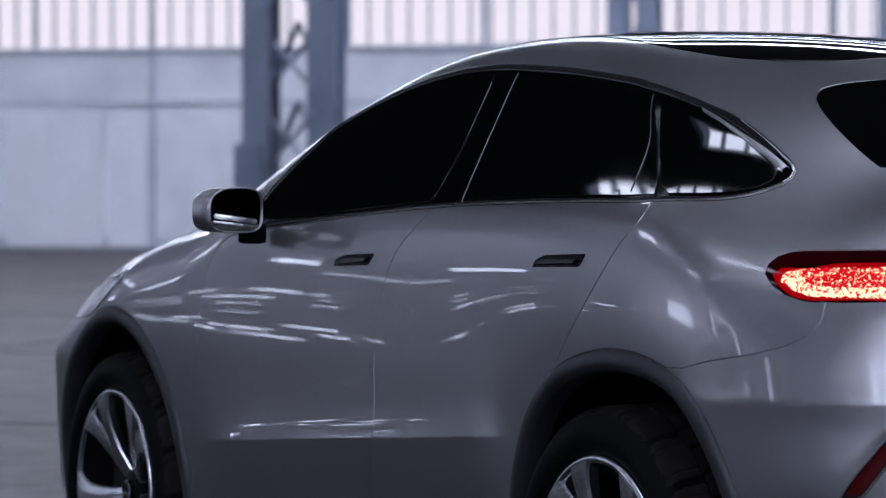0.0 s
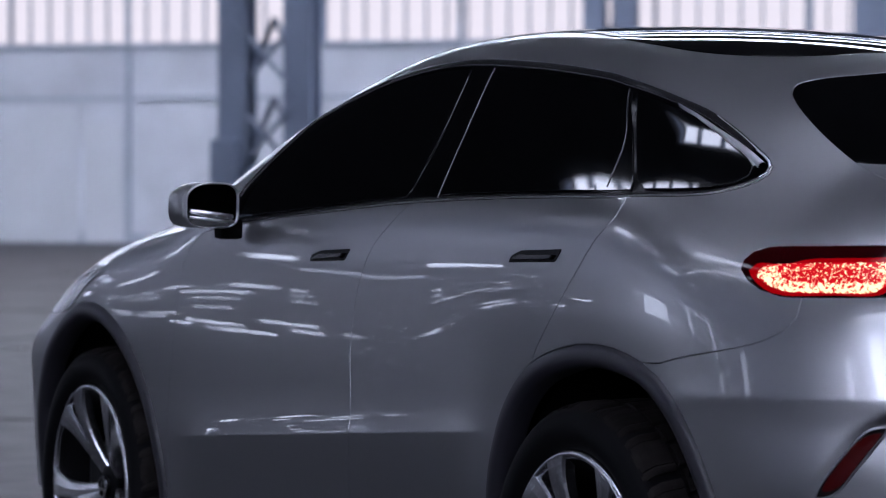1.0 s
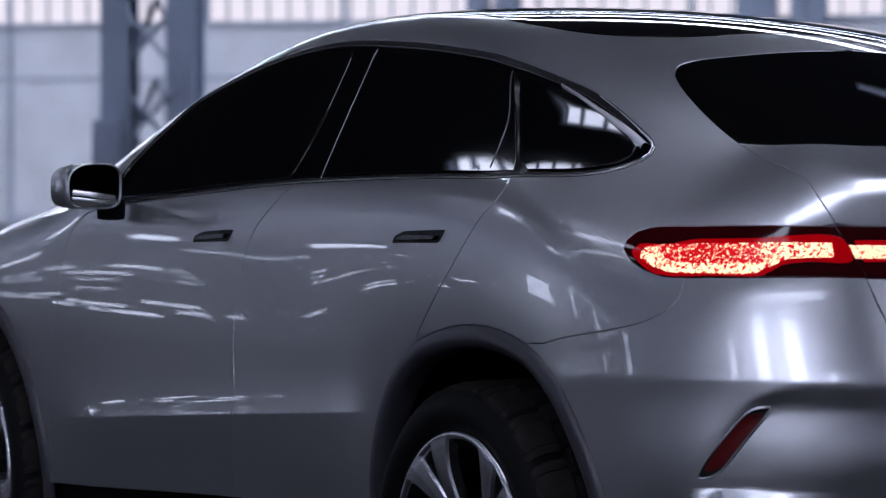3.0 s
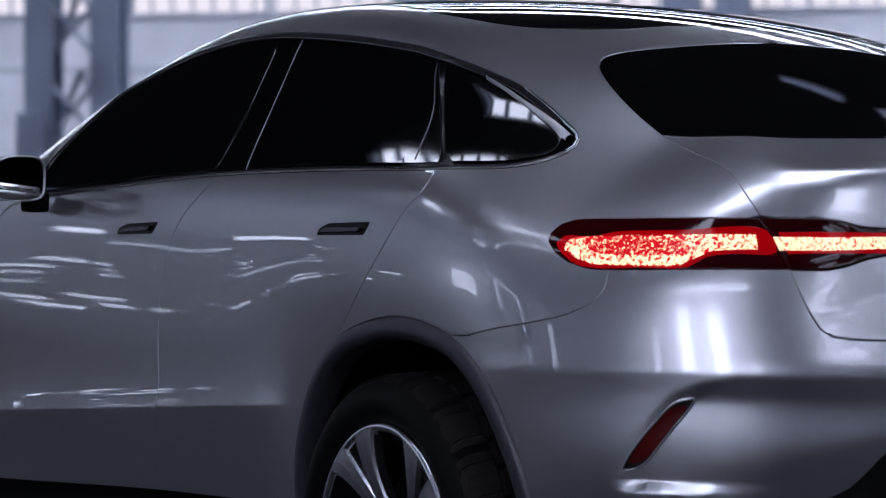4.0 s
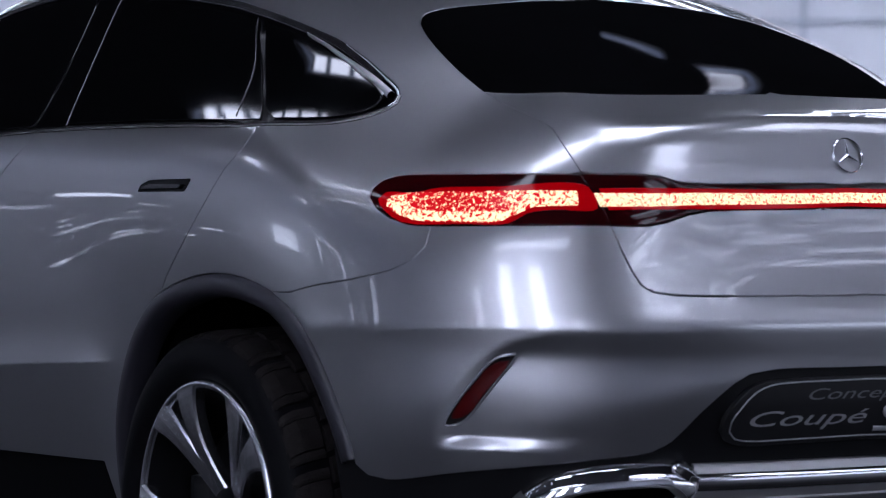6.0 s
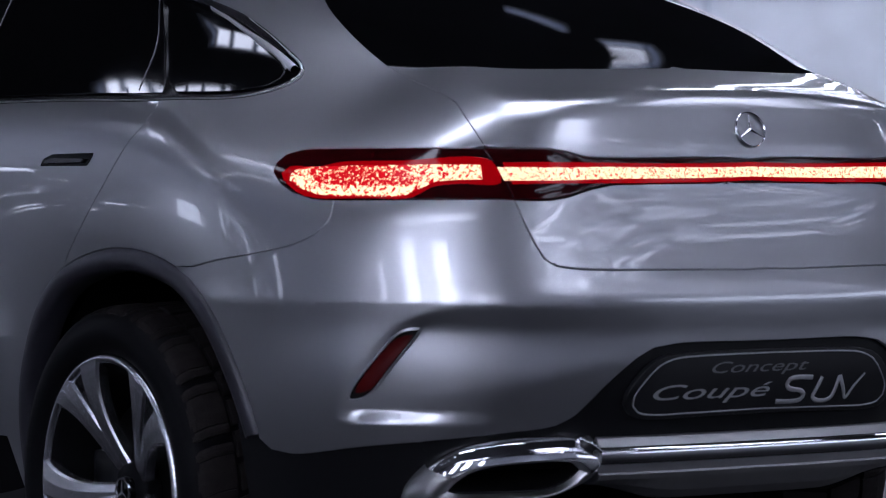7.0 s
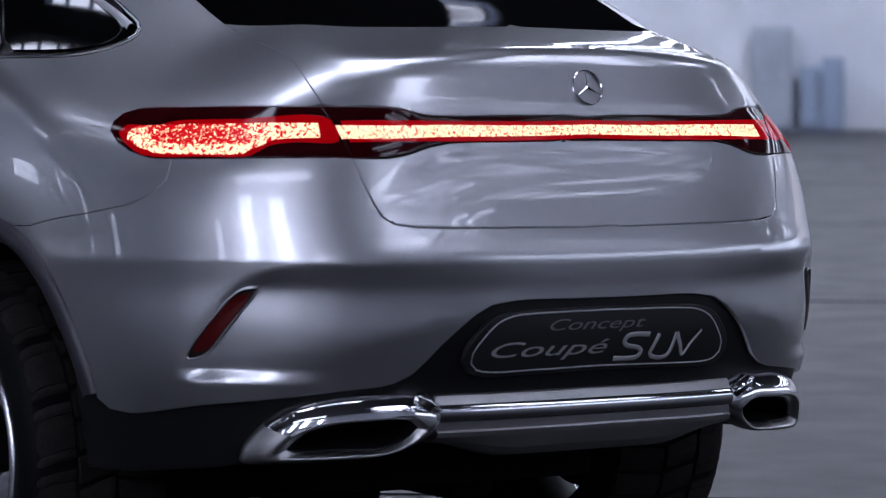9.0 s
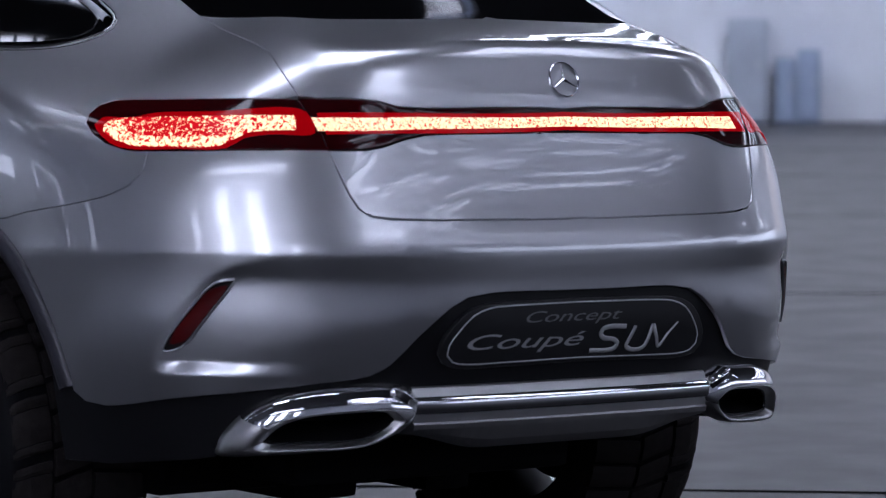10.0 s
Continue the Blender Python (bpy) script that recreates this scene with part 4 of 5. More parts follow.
side_frames = both("side_frame", [side_frame_loop], PAINT, gap=0.0007)
front_doors = both("door", [front_door_loop], PAINT, extra=crease_pts, rim=0.3, edge=0.0009)
rear_doors = both("door", [rear_door_loop], PAINT, extra=crease_pts, rim=0.3, edge=0.0009)
fenders = both("front_fender", [fender_loop], PAINT)
both("bonnet", [bonnet_loop], PAINT, step=0.05)
both("windscreen", [windscreen_loop], GLASS, "dark tinted windscreen", step=0.05)
both("nose_panel", [nose_loop], PAINT, step=0.05)
both("roof_glass", [roof_half], GLASS, "black panoramic glass roof", step=0.035, lift=0.001)
hollow_pts = [(uu, pp) for uu in np.arange(0.57, 0.96, 0.009) for pp in np.arange(-0.14, 0.10, 0.0045)]
hollow_pts += [(2 * REAR_U - uu, pp) for uu, pp in hollow_pts]
bumper = part("rear_bumper", panel_mesh("rear_bumper", [bumper_loop], PAINT, step=0.022, gap=0.0007, extra=hollow_pts), car)
tailgate = part("tailgate", panel_mesh("tailgate", [tg_up_loop], PAINT, step=0.022), car)
part("lower_panel", panel_mesh("lower_panel", [tg_down_loop], PAINT, step=0.020, gap=0.0026), tailgate)
part("rear_window", panel_mesh("rear_window", [glass_loop], GLASS, step=0.03, lift=-0.001, flat=(0.36, 0.0, 0.933), bend=0.15), tailgate, "black tinted sloping rear window")

# dark shell under the panels: closes the joints and the cabin
us, ps = np.meshgrid(np.arange(-3.85, 2 * (REAR_U - AXIS_X) + AXIS_X + 0.001, 0.06), np.linspace(-0.50, TOPP, 40))
at, nor = on_skin(us.ravel(), ps.ravel(), -0.030)
rows, cols = us.shape
quads = []
for r in range(rows - 1):
    for c in range(cols - 1):
        k = [r * cols + c, r * cols + c + 1, (r + 1) * cols + c + 1, (r + 1) * cols + c]
        mid = at[k].mean(0)
        wheel = any(math.hypot(mid[0] - x, mid[2] - HUB_Z) < 0.52 and abs(mid[1]) > 0.5 for x in (AXLE_R, AXLE_F))
        if us.ravel()[k[1]] <= REAR_U + 0.05 and not wheel and not (mid[0] > 0.4 and mid[2] < 0.50):
            quads.append(tuple(k))
for m in (1, -1):
    part("inner_shell", mesh_of("inner_shell", at * (1, m, 1), quads, DARK, True), car)

# side windows: gloss black surround, panes a little proud of it
dlo_loop = belt + dlotop[1:-1]
both("window_surround", [dlo_loop], GLOSS_BLACK, "gloss black window surround", gap=0.0, skirt=0.01)


def inset(line, d):
    """Moves a line sideways on the skin, in the (u, p) plane."""
    q = np.array(line)
    t = np.gradient(q, axis=0)
    t /= np.maximum(np.linalg.norm(t, axis=1, keepdims=True), 1e-9)
    return [tuple(c) for c in q + np.stack([-t[:, 1], t[:, 0]], -1) * d]


belt_in = inset(belt, 0.016)
top_in = inset(dlotop, 0.034)
qtip = L["qtip"]
inner = tidy([c for c in belt_in if -1.93 < c[0] < qtip[0][0] - 0.01] + qtip + [c for c in top_in if -1.90 < c[0] < qtip[-1][0] - 0.01 and c[1] > 0.46])


def pane_between(lo, hi):
    """The stretch of the window opening between two upright lines (each from top to bottom), None: to the end."""
    def left_of(line, c):
        ys = [q[1] for q in line]
        x = np.interp(c[1], ys[::-1], [q[0] for q in line][::-1])
        return c[0] - x
    keep = [c for c in inner if (lo is None or left_of(lo, c) > 0.003) and (hi is None or left_of(hi, c) < -0.003)]
    low = [c for c in keep if c[1] < 0.53]
    top = [c for c in keep if c[1] >= 0.53]
    if hi is None:
        run = keep
    else:
        run = low + [c for c in hi[::-1] if 0.505 < c[1] < 0.86] + top
    if lo is not None:
        run = run + [c for c in lo if 0.505 < c[1] < 0.86]
    return run


def upright(line):
    return smooth_line(line, 0.03)


f_r, r_f, r_r, q_f, pane_end = (upright(CURVES[k]) for k in ("frontwin_r", "rearwin_f", "rearwin_r", "quarter_f", "rearpane_r"))
for doors, lo, hi, name, face in ((front_doors, None, f_r, "side_window", None), (rear_doors, r_f, pane_end, "side_window", (0.03, -0.7845, 0.6182))):
    for d, m in zip(doors, (False, True)):
        part(name, panel_mesh(name, [pane_between(lo, hi)], GLASS, lift=0.003, gap=0.001, mirror=m, skirt=0.004, flat=face), d, "black tinted side window")
for s, m in zip(side_frames, (False, True)):
    part("quarter_window", panel_mesh("quarter_window", [pane_between(q_f, None)], GLASS, lift=0.003, gap=0.001, mirror=m, skirt=0.004, flat=(0.075, -0.7548, 0.6510), bend=0.12), s, "black tinted quarter window")
    # mouldings round the opening
    part("window_moulding", bead_mesh("window_moulding", inset(dlotop[3:-4], 0.012), DARK_TRIM, 0.020, 0.005, mirror=m), s, "dark chrome roof moulding")
    part("window_moulding", bead_mesh("window_moulding", inset(belt[2:], 0.006), DARK_TRIM, 0.012, 0.005, mirror=m), s, "dark chrome waist moulding")
    for key, wide in (("chrome", (0.004, 0.019)), ("chromein", (0.002, 0.006)), ("chromeout", (0.003, 0.006))):
        part("bright_strip", bead_mesh("bright_strip", L[key], BRIGHT, wide, wide[1] * 0.5, 0.002, mirror=m), s, "polished chrome strip")
    part("lower_strip", bead_mesh("lower_strip", inset(belt, 0.0015), SATIN, 0.003, 0.003, 0.001, mirror=m), s, "thin bright waist line")
    for ln, w in ((r_f, 0.0045), (r_r, 0.0028)):
        part("pillar_strip", bead_mesh("pillar_strip", [c for c in ln], DARK_TRIM, w, 0.004, 0.002, mirror=m), s)

# tail lamps
for m in (False, True):
    lamp = part("tail_lamp", panel_mesh("tail_lamp", [lamp_loop], LENS, lift=0.001, step=0.02, mirror=m), car, "dark red tail lamp, lit")
    inner_red = smooth_line([(0.496, 0.2756), (0.508, 0.2877), (0.558, 0.2836), (0.598, 0.2895), (0.698, 0.2827), (0.830, 0.2725), (0.841, 0.2391), (0.777, 0.2387), (0.739, 0.2347), (0.713, 0.2208),
                             (0.639, 0.2235), (0.559, 0.2292), (0.527, 0.2413)], 0.012, True)
    part("lens_glow", panel_mesh("lens_glow", [inner_red], GLOW_RED, lift=0.002, gap=0, skirt=0.002, step=0.02, mirror=m), lamp, "glowing red lens")
    guide = L["guideL_top"] + L["guideL_low"]
    # the right lamp's facets look unlit from here, so plain red is used
    part("light_guide", panel_mesh("light_guide", [guide], GLOW_RED if m else GUIDE, lift=0.0032, gap=0, skirt=0.002, step=0.02, mirror=m), lamp, "lit crystal light guide")
    part("light_guide", panel_mesh("light_guide", [L["guide_warm"]], GLOW_RED if m else GUIDE_WARM, lift=0.0037, gap=0, skirt=0.002, step=0.02, mirror=m), lamp, "brightly lit crystal edge")
strip = part("light_strip", panel_mesh("light_strip", [strip_loop], LENS, lift=0.001, step=0.02), tailgate, "dark red lens strip across the tailgate")
glow_half = [(REAR_U, 0.2775), (0.994, 0.2700), (0.845, 0.2696), (0.857, 0.2363), (0.995, 0.2395), (REAR_U, 0.2496)]
glow_half = smooth_line(glow_half[:3], 0.02) + smooth_line(glow_half[3:], 0.02)
part("lens_glow", panel_mesh("lens_glow", [glow_half + far_side(glow_half)[1:-1]], GLOW_RED, lift=0.002, gap=0, skirt=0.002, step=0.02), strip, "glowing red lens")
bar_half = [(REAR_U, 0.2702), (1.260, 0.2701), (1.007, 0.2637), (0.919, 0.2611), (0.837, 0.2622)]
bar_half = smooth_line(bar_half, 0.02) + smooth_line([(0.845, 0.2416), (0.916, 0.2417), (1.006, 0.2460), (1.257, 0.2549), (REAR_U, 0.2550)], 0.02)
bar_far = far_side(bar_half)[1:-1]
bar_tip = max(c[0] for c in bar_far) - 0.05        # the far end looks dim at this angle, so the bar is cut short
bar_far = [c for c in bar_far if c[0] < bar_tip]
part("light_bar", panel_mesh("light_bar", [bar_half + bar_far], GUIDE_HOT, lift=0.0035, gap=0, skirt=0.002, step=0.02), strip, "bright lit bar")

# reflectors in the bumper's hollows
REFLECTOR_LINE = CURVES["reflector"]
mid_r = np.mean(REFLECTOR_LINE, axis=0)
for m in (False, True):
    wide = [tuple(mid_r + (np.array(c) - mid_r) * 1.02) for c in REFLECTOR_LINE]
    slim = [tuple(mid_r + (np.array(c) - mid_r) * 0.86) for c in REFLECTOR_LINE]
    frame_part = part("reflector_frame", panel_mesh("reflector_frame", [smooth_line(wide, 0.006, True)], CLADDING, lift=0.004, gap=0, skirt=0.012, step=0.02, mirror=m), bumper, "dark reflector surround")
    # a bead is added here for the bright line of the lit paint edge
    lip = [tuple(mid_r + (np.array(c) - mid_r) * 1.05) for c in REFLECTOR_LINE]
    part("lit_edge_bead", bead_mesh("lit_edge_bead", smooth_line(lip, 0.006, True), PAINT, 0.005, 0.006, 0.002, True, m), frame_part, "added silver bead standing for the lit paint edge")
    part("reflector", panel_mesh("reflector", [smooth_line(slim, 0.006, True)], REFLECTOR, lift=0.006, gap=0, skirt=0.004, step=0.02, mirror=m), frame_part, "dark red reflector")

# door handles
for doors, key in ((front_doors, "handleF"), (rear_doors, "handleR")):
    for d, m in zip(doors, (False, True)):
        c = CURVES[key]
        part("handle_recess", panel_mesh("handle_recess", [rounded(c)], GLOSS_BLACK, lift=0.0015, gap=0, skirt=0.003, step=0.02, mirror=m), d)
        grip = [(c[0][0] + 0.02, c[0][1] + 0.004), (c[1][0] + 0.02, c[1][1] - 0.004), (c[2][0] + 0.01, c[2][1] - 0.008), (c[3][0] - 0.03, c[3][1] - 0.010), (c[4][0] - 0.02, c[4][1] + 0.006)]
        part("handle", panel_mesh("handle", [rounded(grip)], HANDLE, lift=0.008, gap=0.001, skirt=0.008, step=0.02, mirror=m, rim=0.8), d, "gloss black door handle")


# headlamps, seen edge-on past the front wings
lens_line = smooth_line([(-3.306, 0.158), (-3.246, 0.212), (-3.164, 0.252), (-3.003, 0.2770), (-2.878, 0.2827), (-2.979, 0.2275), (-3.105, 0.1660)], 0.02, True)
for m in (False, True):
    lamp = part("headlamp", panel_mesh("headlamp", [lens_line], HEADLAMP, lift=0.002, gap=0, skirt=0.004, step=0.02, mirror=m), car, "headlamp, its bright glints put into a pale colour")
    part("lamp_rim", bead_mesh("lamp_rim", lens_line, HEADLAMP, 0.006, 0.003, 0.002, True, m), lamp, "lamp rim in the same pale glint colour")


# arch cladding, sills and lower skirt
def arch_band(axle, m):
    """A moulded lip round a wheel arch, turning into the dark liner."""
    shift = 0.03 if axle == AXLE_R else 0.0
    prof = [(0.001, -0.010), (-0.003, 0.004), (-0.012, 0.010), (-0.030, 0.012), (-0.042, 0.008), (-0.050, -0.004), (-0.050, -0.05)]
    verts, faces = [], []
    n = 64
    for k in range(n + 1):
        g = radians(197 - (181 if axle == AXLE_R else 217) * k / n)
        radius = arch_radius(axle, g)
        for r, out in prof:
            x, z = axle + shift + (radius + r) * math.cos(g), HUB_Z + 0.015 + (radius + r) * math.sin(g)
            xr, zr = axle + shift + radius * math.cos(g), HUB_Z + 0.015 + radius * math.sin(g)
            y = float(flank_y(xr, zr)) + out
            verts.append((x, -y if not m else y, z))
    w = len(prof)
    for k in range(n):
        for j in range(w - 1):
            f = (k * w + j, (k + 1) * w + j, (k + 1) * w + j + 1, k * w + j + 1)
            faces.append(f if not m else f[::-1])
    return mesh_of("arch_cladding", verts, faces, ARCH_PLASTIC, True)


def arch_liner(axle, m):
    verts, faces = [], []
    n = 40
    for k in range(n + 1):
        g = radians(190 - (168 if axle == AXLE_R else 200) * k / n)
        for y in (0.86, 0.45):
            verts.append((axle + 0.468 * math.cos(g) + (0.03 if axle == AXLE_R else 0), y if m else -y, HUB_Z + 0.02 + 0.468 * math.sin(g)))
    for k in range(n):
        faces.append((2 * k, 2 * k + 1, 2 * k + 3, 2 * k + 2))
    return mesh_of("arch_liner", verts, faces, DARK, True)


for axle in (AXLE_R, AXLE_F):
    for m in (False, True):
        part("arch_cladding", arch_band(axle, m), car, "dark grey plastic wheel arch moulding")
        part("arch_liner", arch_liner(axle, m), car)
for m in (1, -1):
    sill = boxes("sill", CLADDING, [((-2.46, -0.86, 0.30), (-0.45, -0.80, 0.455))], 0.02)
    ob = part("sill", sill, car, "dark plastic sill")
    if m < 0:
        sill.transform(Matrix.Diagonal((1, -1, 1, 1)))
        sill.flip_normals()
part("underbody", boxes("underbody", DARK, [((-3.7, -0.60, 0.30), (-0.05, 0.60, 0.42)), ((-0.1, -0.45, 0.345), (0.70, 0.28, 0.46)), ((-2.5, -0.85, 0.28), (-0.5, 0.85, 0.40))], 0.03), car)


for name, lo, hi in (("silencer", (0.22, -0.30, 0.284), (0.48, -0.13, 0.40)), ("axle_housing", (0.20, -0.14, 0.308), (0.46, 0.06, 0.42)), ("silencer", (0.22, 0.05, 0.284), (0.48, 0.175, 0.40)),
                     ("suspension_arm", (0.16, -0.62, 0.312), (0.44, -0.29, 0.40))):
    part(name, boxes(name, DARK, [(lo, hi)], 0.022), car, "black " + name.replace("_", " ") + " under the tail")


# ---- wheels ----
def lathe(prof, n=72, axis="y"):
    """Turns a profile of (radius, along) about the y axis."""
    verts, faces = [], []
    w = len(prof)
    for k in range(n):
        g = 2 * math.pi * k / n
        for r, y in prof:
            verts.append((r * math.cos(g), y, r * math.sin(g)))
    for k in range(n):
        for j in range(w - 1):
            a, b = k * w + j, ((k + 1) % n) * w + j
            faces.append((a, b, b + 1, a + 1))
    return verts, faces


def lathed(name, prof, mat, n=72):
    bm = bmesh.new()
    v, f = lathe(prof, n)
    vs = [bm.verts.new(c) for c in v]
    for q in f:
        bm.faces.new([vs[i] for i in q])
    me = from_bm(name, bm, mat, True)
    return me


def spoke_mesh(side):
    """One arm of a twin spoke, from the hub to the rim, broad at the rim, dished towards the hub."""
    verts, faces = [], []
    n = 14
    for k in range(n + 1):
        t = k / n
        r = 0.050 + 0.236 * t
        g = radians(side * (5.0 + 4.0 * t + 5.0 * t ** 3))
        w = 0.0170 + 0.005 * (1 - t) ** 2 + 0.030 * t ** 2.6
        y = 0.064 * (1 - t) ** 1.5 + 0.006
        c, s = math.cos(g), math.sin(g)
        for o, d in ((-w, 0.030), (-w, 0.007), (-w * 0.8, 0.002), (0.0, 0.0005), (w * 0.8, 0.002), (w, 0.007), (w, 0.030)):
            verts.append((r * c - o * s, y + d, r * s + o * c))
    for k in range(n):
        for j in range(6):
            a = k * 7 + j
            faces.append((a, a + 1, a + 8, a + 7))
    faces += [tuple(range(7)), tuple(n * 7 + i for i in range(7))[::-1]]
    bm = bmesh.new()
    vs = [bm.verts.new(c) for c in verts]
    for q in faces:
        bm.faces.new([vs[i] for i in q])
    return from_bm("spoke", bm, ALLOY)


def tread_row(name, n, off, fill, stations, lean, cuts=()):
    """One ring of tread blocks: stations of (along, radius) across the block, its share of the pitch, thin cuts across it."""
    bm = bmesh.new()
    pitch = 2 * math.pi / n
    for k in range(n):
        ends = [0.0] + [c for cut in cuts for c in (cut - 0.012, cut + 0.012)] + [1.0]
        for c0, c1 in zip(ends[::2], ends[1::2]):
            rows = []
            for i in range(4):
                a = pitch * (k + off + fill * (c0 + (c1 - c0) * i / 3))
                ring = []
                for j, (y, r) in enumerate(stations):
                    g = a + lean * j / (len(stations) - 1)
                    dip = 0.0025 if i in (0, 3) else 0.0
                    ring.append((g, y, r - dip))
                ring = [(ring[0][0], ring[0][1], ring[0][2] - 0.016)] + ring + [(ring[-1][0], ring[-1][1], ring[-1][2] - 0.016)]
                rows.append([bm.verts.new((r * math.cos(g), y, r * math.sin(g))) for g, y, r in ring])
            for p, q in zip(rows, rows[1:]):
                for j in range(len(p) - 1):
                    bm.faces.new((p[j], p[j + 1], q[j + 1], q[j]))
            for end in (rows[0], rows[-1]):
                bm.faces.new(end)
    return from_bm(name, bm, TREAD)


TYRE = [(0.294, 0.028), (0.308, 0.012), (0.328, 0.000), (0.350, -0.002), (0.374, 0.005), (0.389, 0.019), (0.394, 0.05), (0.393, 0.17), (0.392, 0.29),
        (0.386, 0.32), (0.372, 0.336), (0.340, 0.342), (0.300, 0.330), (0.283, 0.315)]
BARREL = [(0.298, 0.018), (0.287, 0.014), (0.279, 0.020), (0.262, 0.045), (0.250, 0.075), (0.235, 0.11), (0.235, 0.27), (0.282, 0.285)]
LIP = [(0.300, 0.020), (0.299, 0.012), (0.293, 0.008), (0.287, 0.008), (0.281, 0.013), (0.279, 0.024)]
CAP = [(0.0001, 0.050), (0.030, 0.051), (0.034, 0.054), (0.036, 0.073)]
HUB = [(0.028, 0.062), (0.060, 0.067), (0.066, 0.079), (0.066, 0.11)]
DISC = [(0.06, 0.115), (0.19, 0.115), (0.195, 0.118), (0.195, 0.142), (0.06, 0.145)]
tyre_me, barrel_me, lip_me = lathed("tyre", TYRE, RUBBER, 96), lathed("wheel", BARREL, ALLOY_DARK, 96), lathed("rim_lip", LIP, ALLOY, 96)
cap_me, hub_me, disc_me, tread_me = lathed("hub_cap", CAP, GLOSS_BLACK, 32), lathed("hub", HUB, ALLOY_DARK, 40), lathed("brake_disc", DISC, ALLOY_DARK, 64), tread_row("tread", 40, 0.3, 0.84, [(0.205, 0.406), (0.335, 0.404)], -0.03)
shoulder_me = tread_row("shoulder_block", 18, 0.0, 0.85, [(0.017, 0.3885), (0.030, 0.3965), (0.052, 0.4030), (0.100, 0.406)], 0.05, (0.18, 0.80))
rib_me = tread_row("centre_block", 36, 0.5, 0.80, [(0.110, 0.406), (0.195, 0.407)], 0.06)
spokes_me = {s: spoke_mesh(s) for s in (-1, 1)}
bm = bmesh.new()
for k in range(3):
    g = radians(90 + 120 * k)
    add_bar(bm, (0, 0.0495, 0), (0.026 * math.cos(g), 0.0495, 0.026 * math.sin(g)), 0.005, 0.003)
v, f = lathe([(0.026, 0.050), (0.027, 0.047), (0.031, 0.047), (0.032, 0.051)], 40)
vs = [bm.verts.new(c) for c in v]
for q in f:
    bm.faces.new([vs[i] for i in q])
badge_me = from_bm("cap_emblem", bm, CHROME)
bm = bmesh.new()
add_box(bm, (-0.215, 0.09, -0.075), (-0.10, 0.17, 0.075), 0.02)
caliper_me = from_bm("brake_caliper", bm, CLADDING)


def wheel(x, right, turn):
    m = pose(x - 0.015, 0.945 if right else -0.945, HUB_Z - 0.008, 0, 0, 180 if right else 0) @ pose(0, 0, 0, 0, turn, 0)
    w = part("wheel", barrel_me, car, "large alloy wheel with polished twin spokes", m)
    part("tyre", tyre_me, w, "black rubber tyre")
    for blocks in (shoulder_me, rib_me, tread_me):
        part("tread", blocks, w, "scuffed brown-black tread blocks")["kind"] = "stuff"
    part("rim_lip", lip_me, w, "polished rim edge")
    part("hub", hub_me, w)
    part("hub_cap", cap_me, w, "black cap with chrome emblem")
    part("cap_emblem", badge_me, w)
    part("brake_disc", disc_me, w)
    part("brake_caliper", caliper_me, w).matrix_local = pose(0, 0, 0, 0, -turn, 0)
    for k in range(5):
        for s in (-1, 1):
            part("spoke", spokes_me[s], w).matrix_local = pose(0, 0, 0, 0, -72 * k, 0)
    return w


wheel(AXLE_R, False, -120)
wheel(AXLE_F, False, -122)
wheel(AXLE_R, True, 20)
wheel(AXLE_F, True, 40)


# ---- lower tail: dark apron, plate, bright bar and exhaust trims ----
def tail_x(y, z):
    """How far back the tail lies at y and z."""
    y, z = np.asarray(y, float), np.asarray(z, float)
    lo, hi = np.zeros_like(y), np.full_like(y, 1.4)
    for _ in range(30):
        m = (lo + hi) / 2
        q = skin(m, y, z) < 0
        lo, hi = np.where(q, m, lo), np.where(q, hi, m)
    return lo


ex_out = smooth_line([(0.706, -0.2234), (0.710, -0.2051), (0.738, -0.1703), (0.776, -0.1453), (0.838, -0.1303), (0.902, -0.1255), (0.956, -0.1260), (0.993, -0.1477), (1.000, -0.1603), (0.987, -0.1782), (0.958, -0.1950), (0.916, -0.2098), (0.841, -0.2174), (0.754, -0.2236)], 0.012, True)
ex_in = smooth_line([(0.766, -0.1990), (0.778, -0.1846), (0.793, -0.1722), (0.824, -0.1606), (0.871, -0.1550), (0.944, -0.1553), (0.957, -0.1668), (0.948, -0.1783), (0.923, -0.1941), (0.907, -0.1984), (0.841, -0.2009), (0.778, -0.2021)], 0.01, True)
apron_half = [(REAR_U, -0.2150), (1.008, -0.2054), (0.804, -0.2165), (0.662, -0.2412), (0.524, -0.2681), (0.424, -0.2882), (0.402, -0.1295), (0.472, -0.0994), (0.601, -0.0792), (0.800, -0.0672), (0.918, -0.0554), (0.996, -0.0053), (1.057, 0.0248), (1.118, 0.0352), (REAR_U, 0.0368)]
apron_loop = apron_half + far_side(apron_half)[1:-1]
apron = part("apron", panel_mesh("apron", [apron_loop, ex_in, far_side(ex_in)], CLADDING, lift=-0.012, step=0.03, gap=0.0), bumper, "dark grey plastic lower apron")

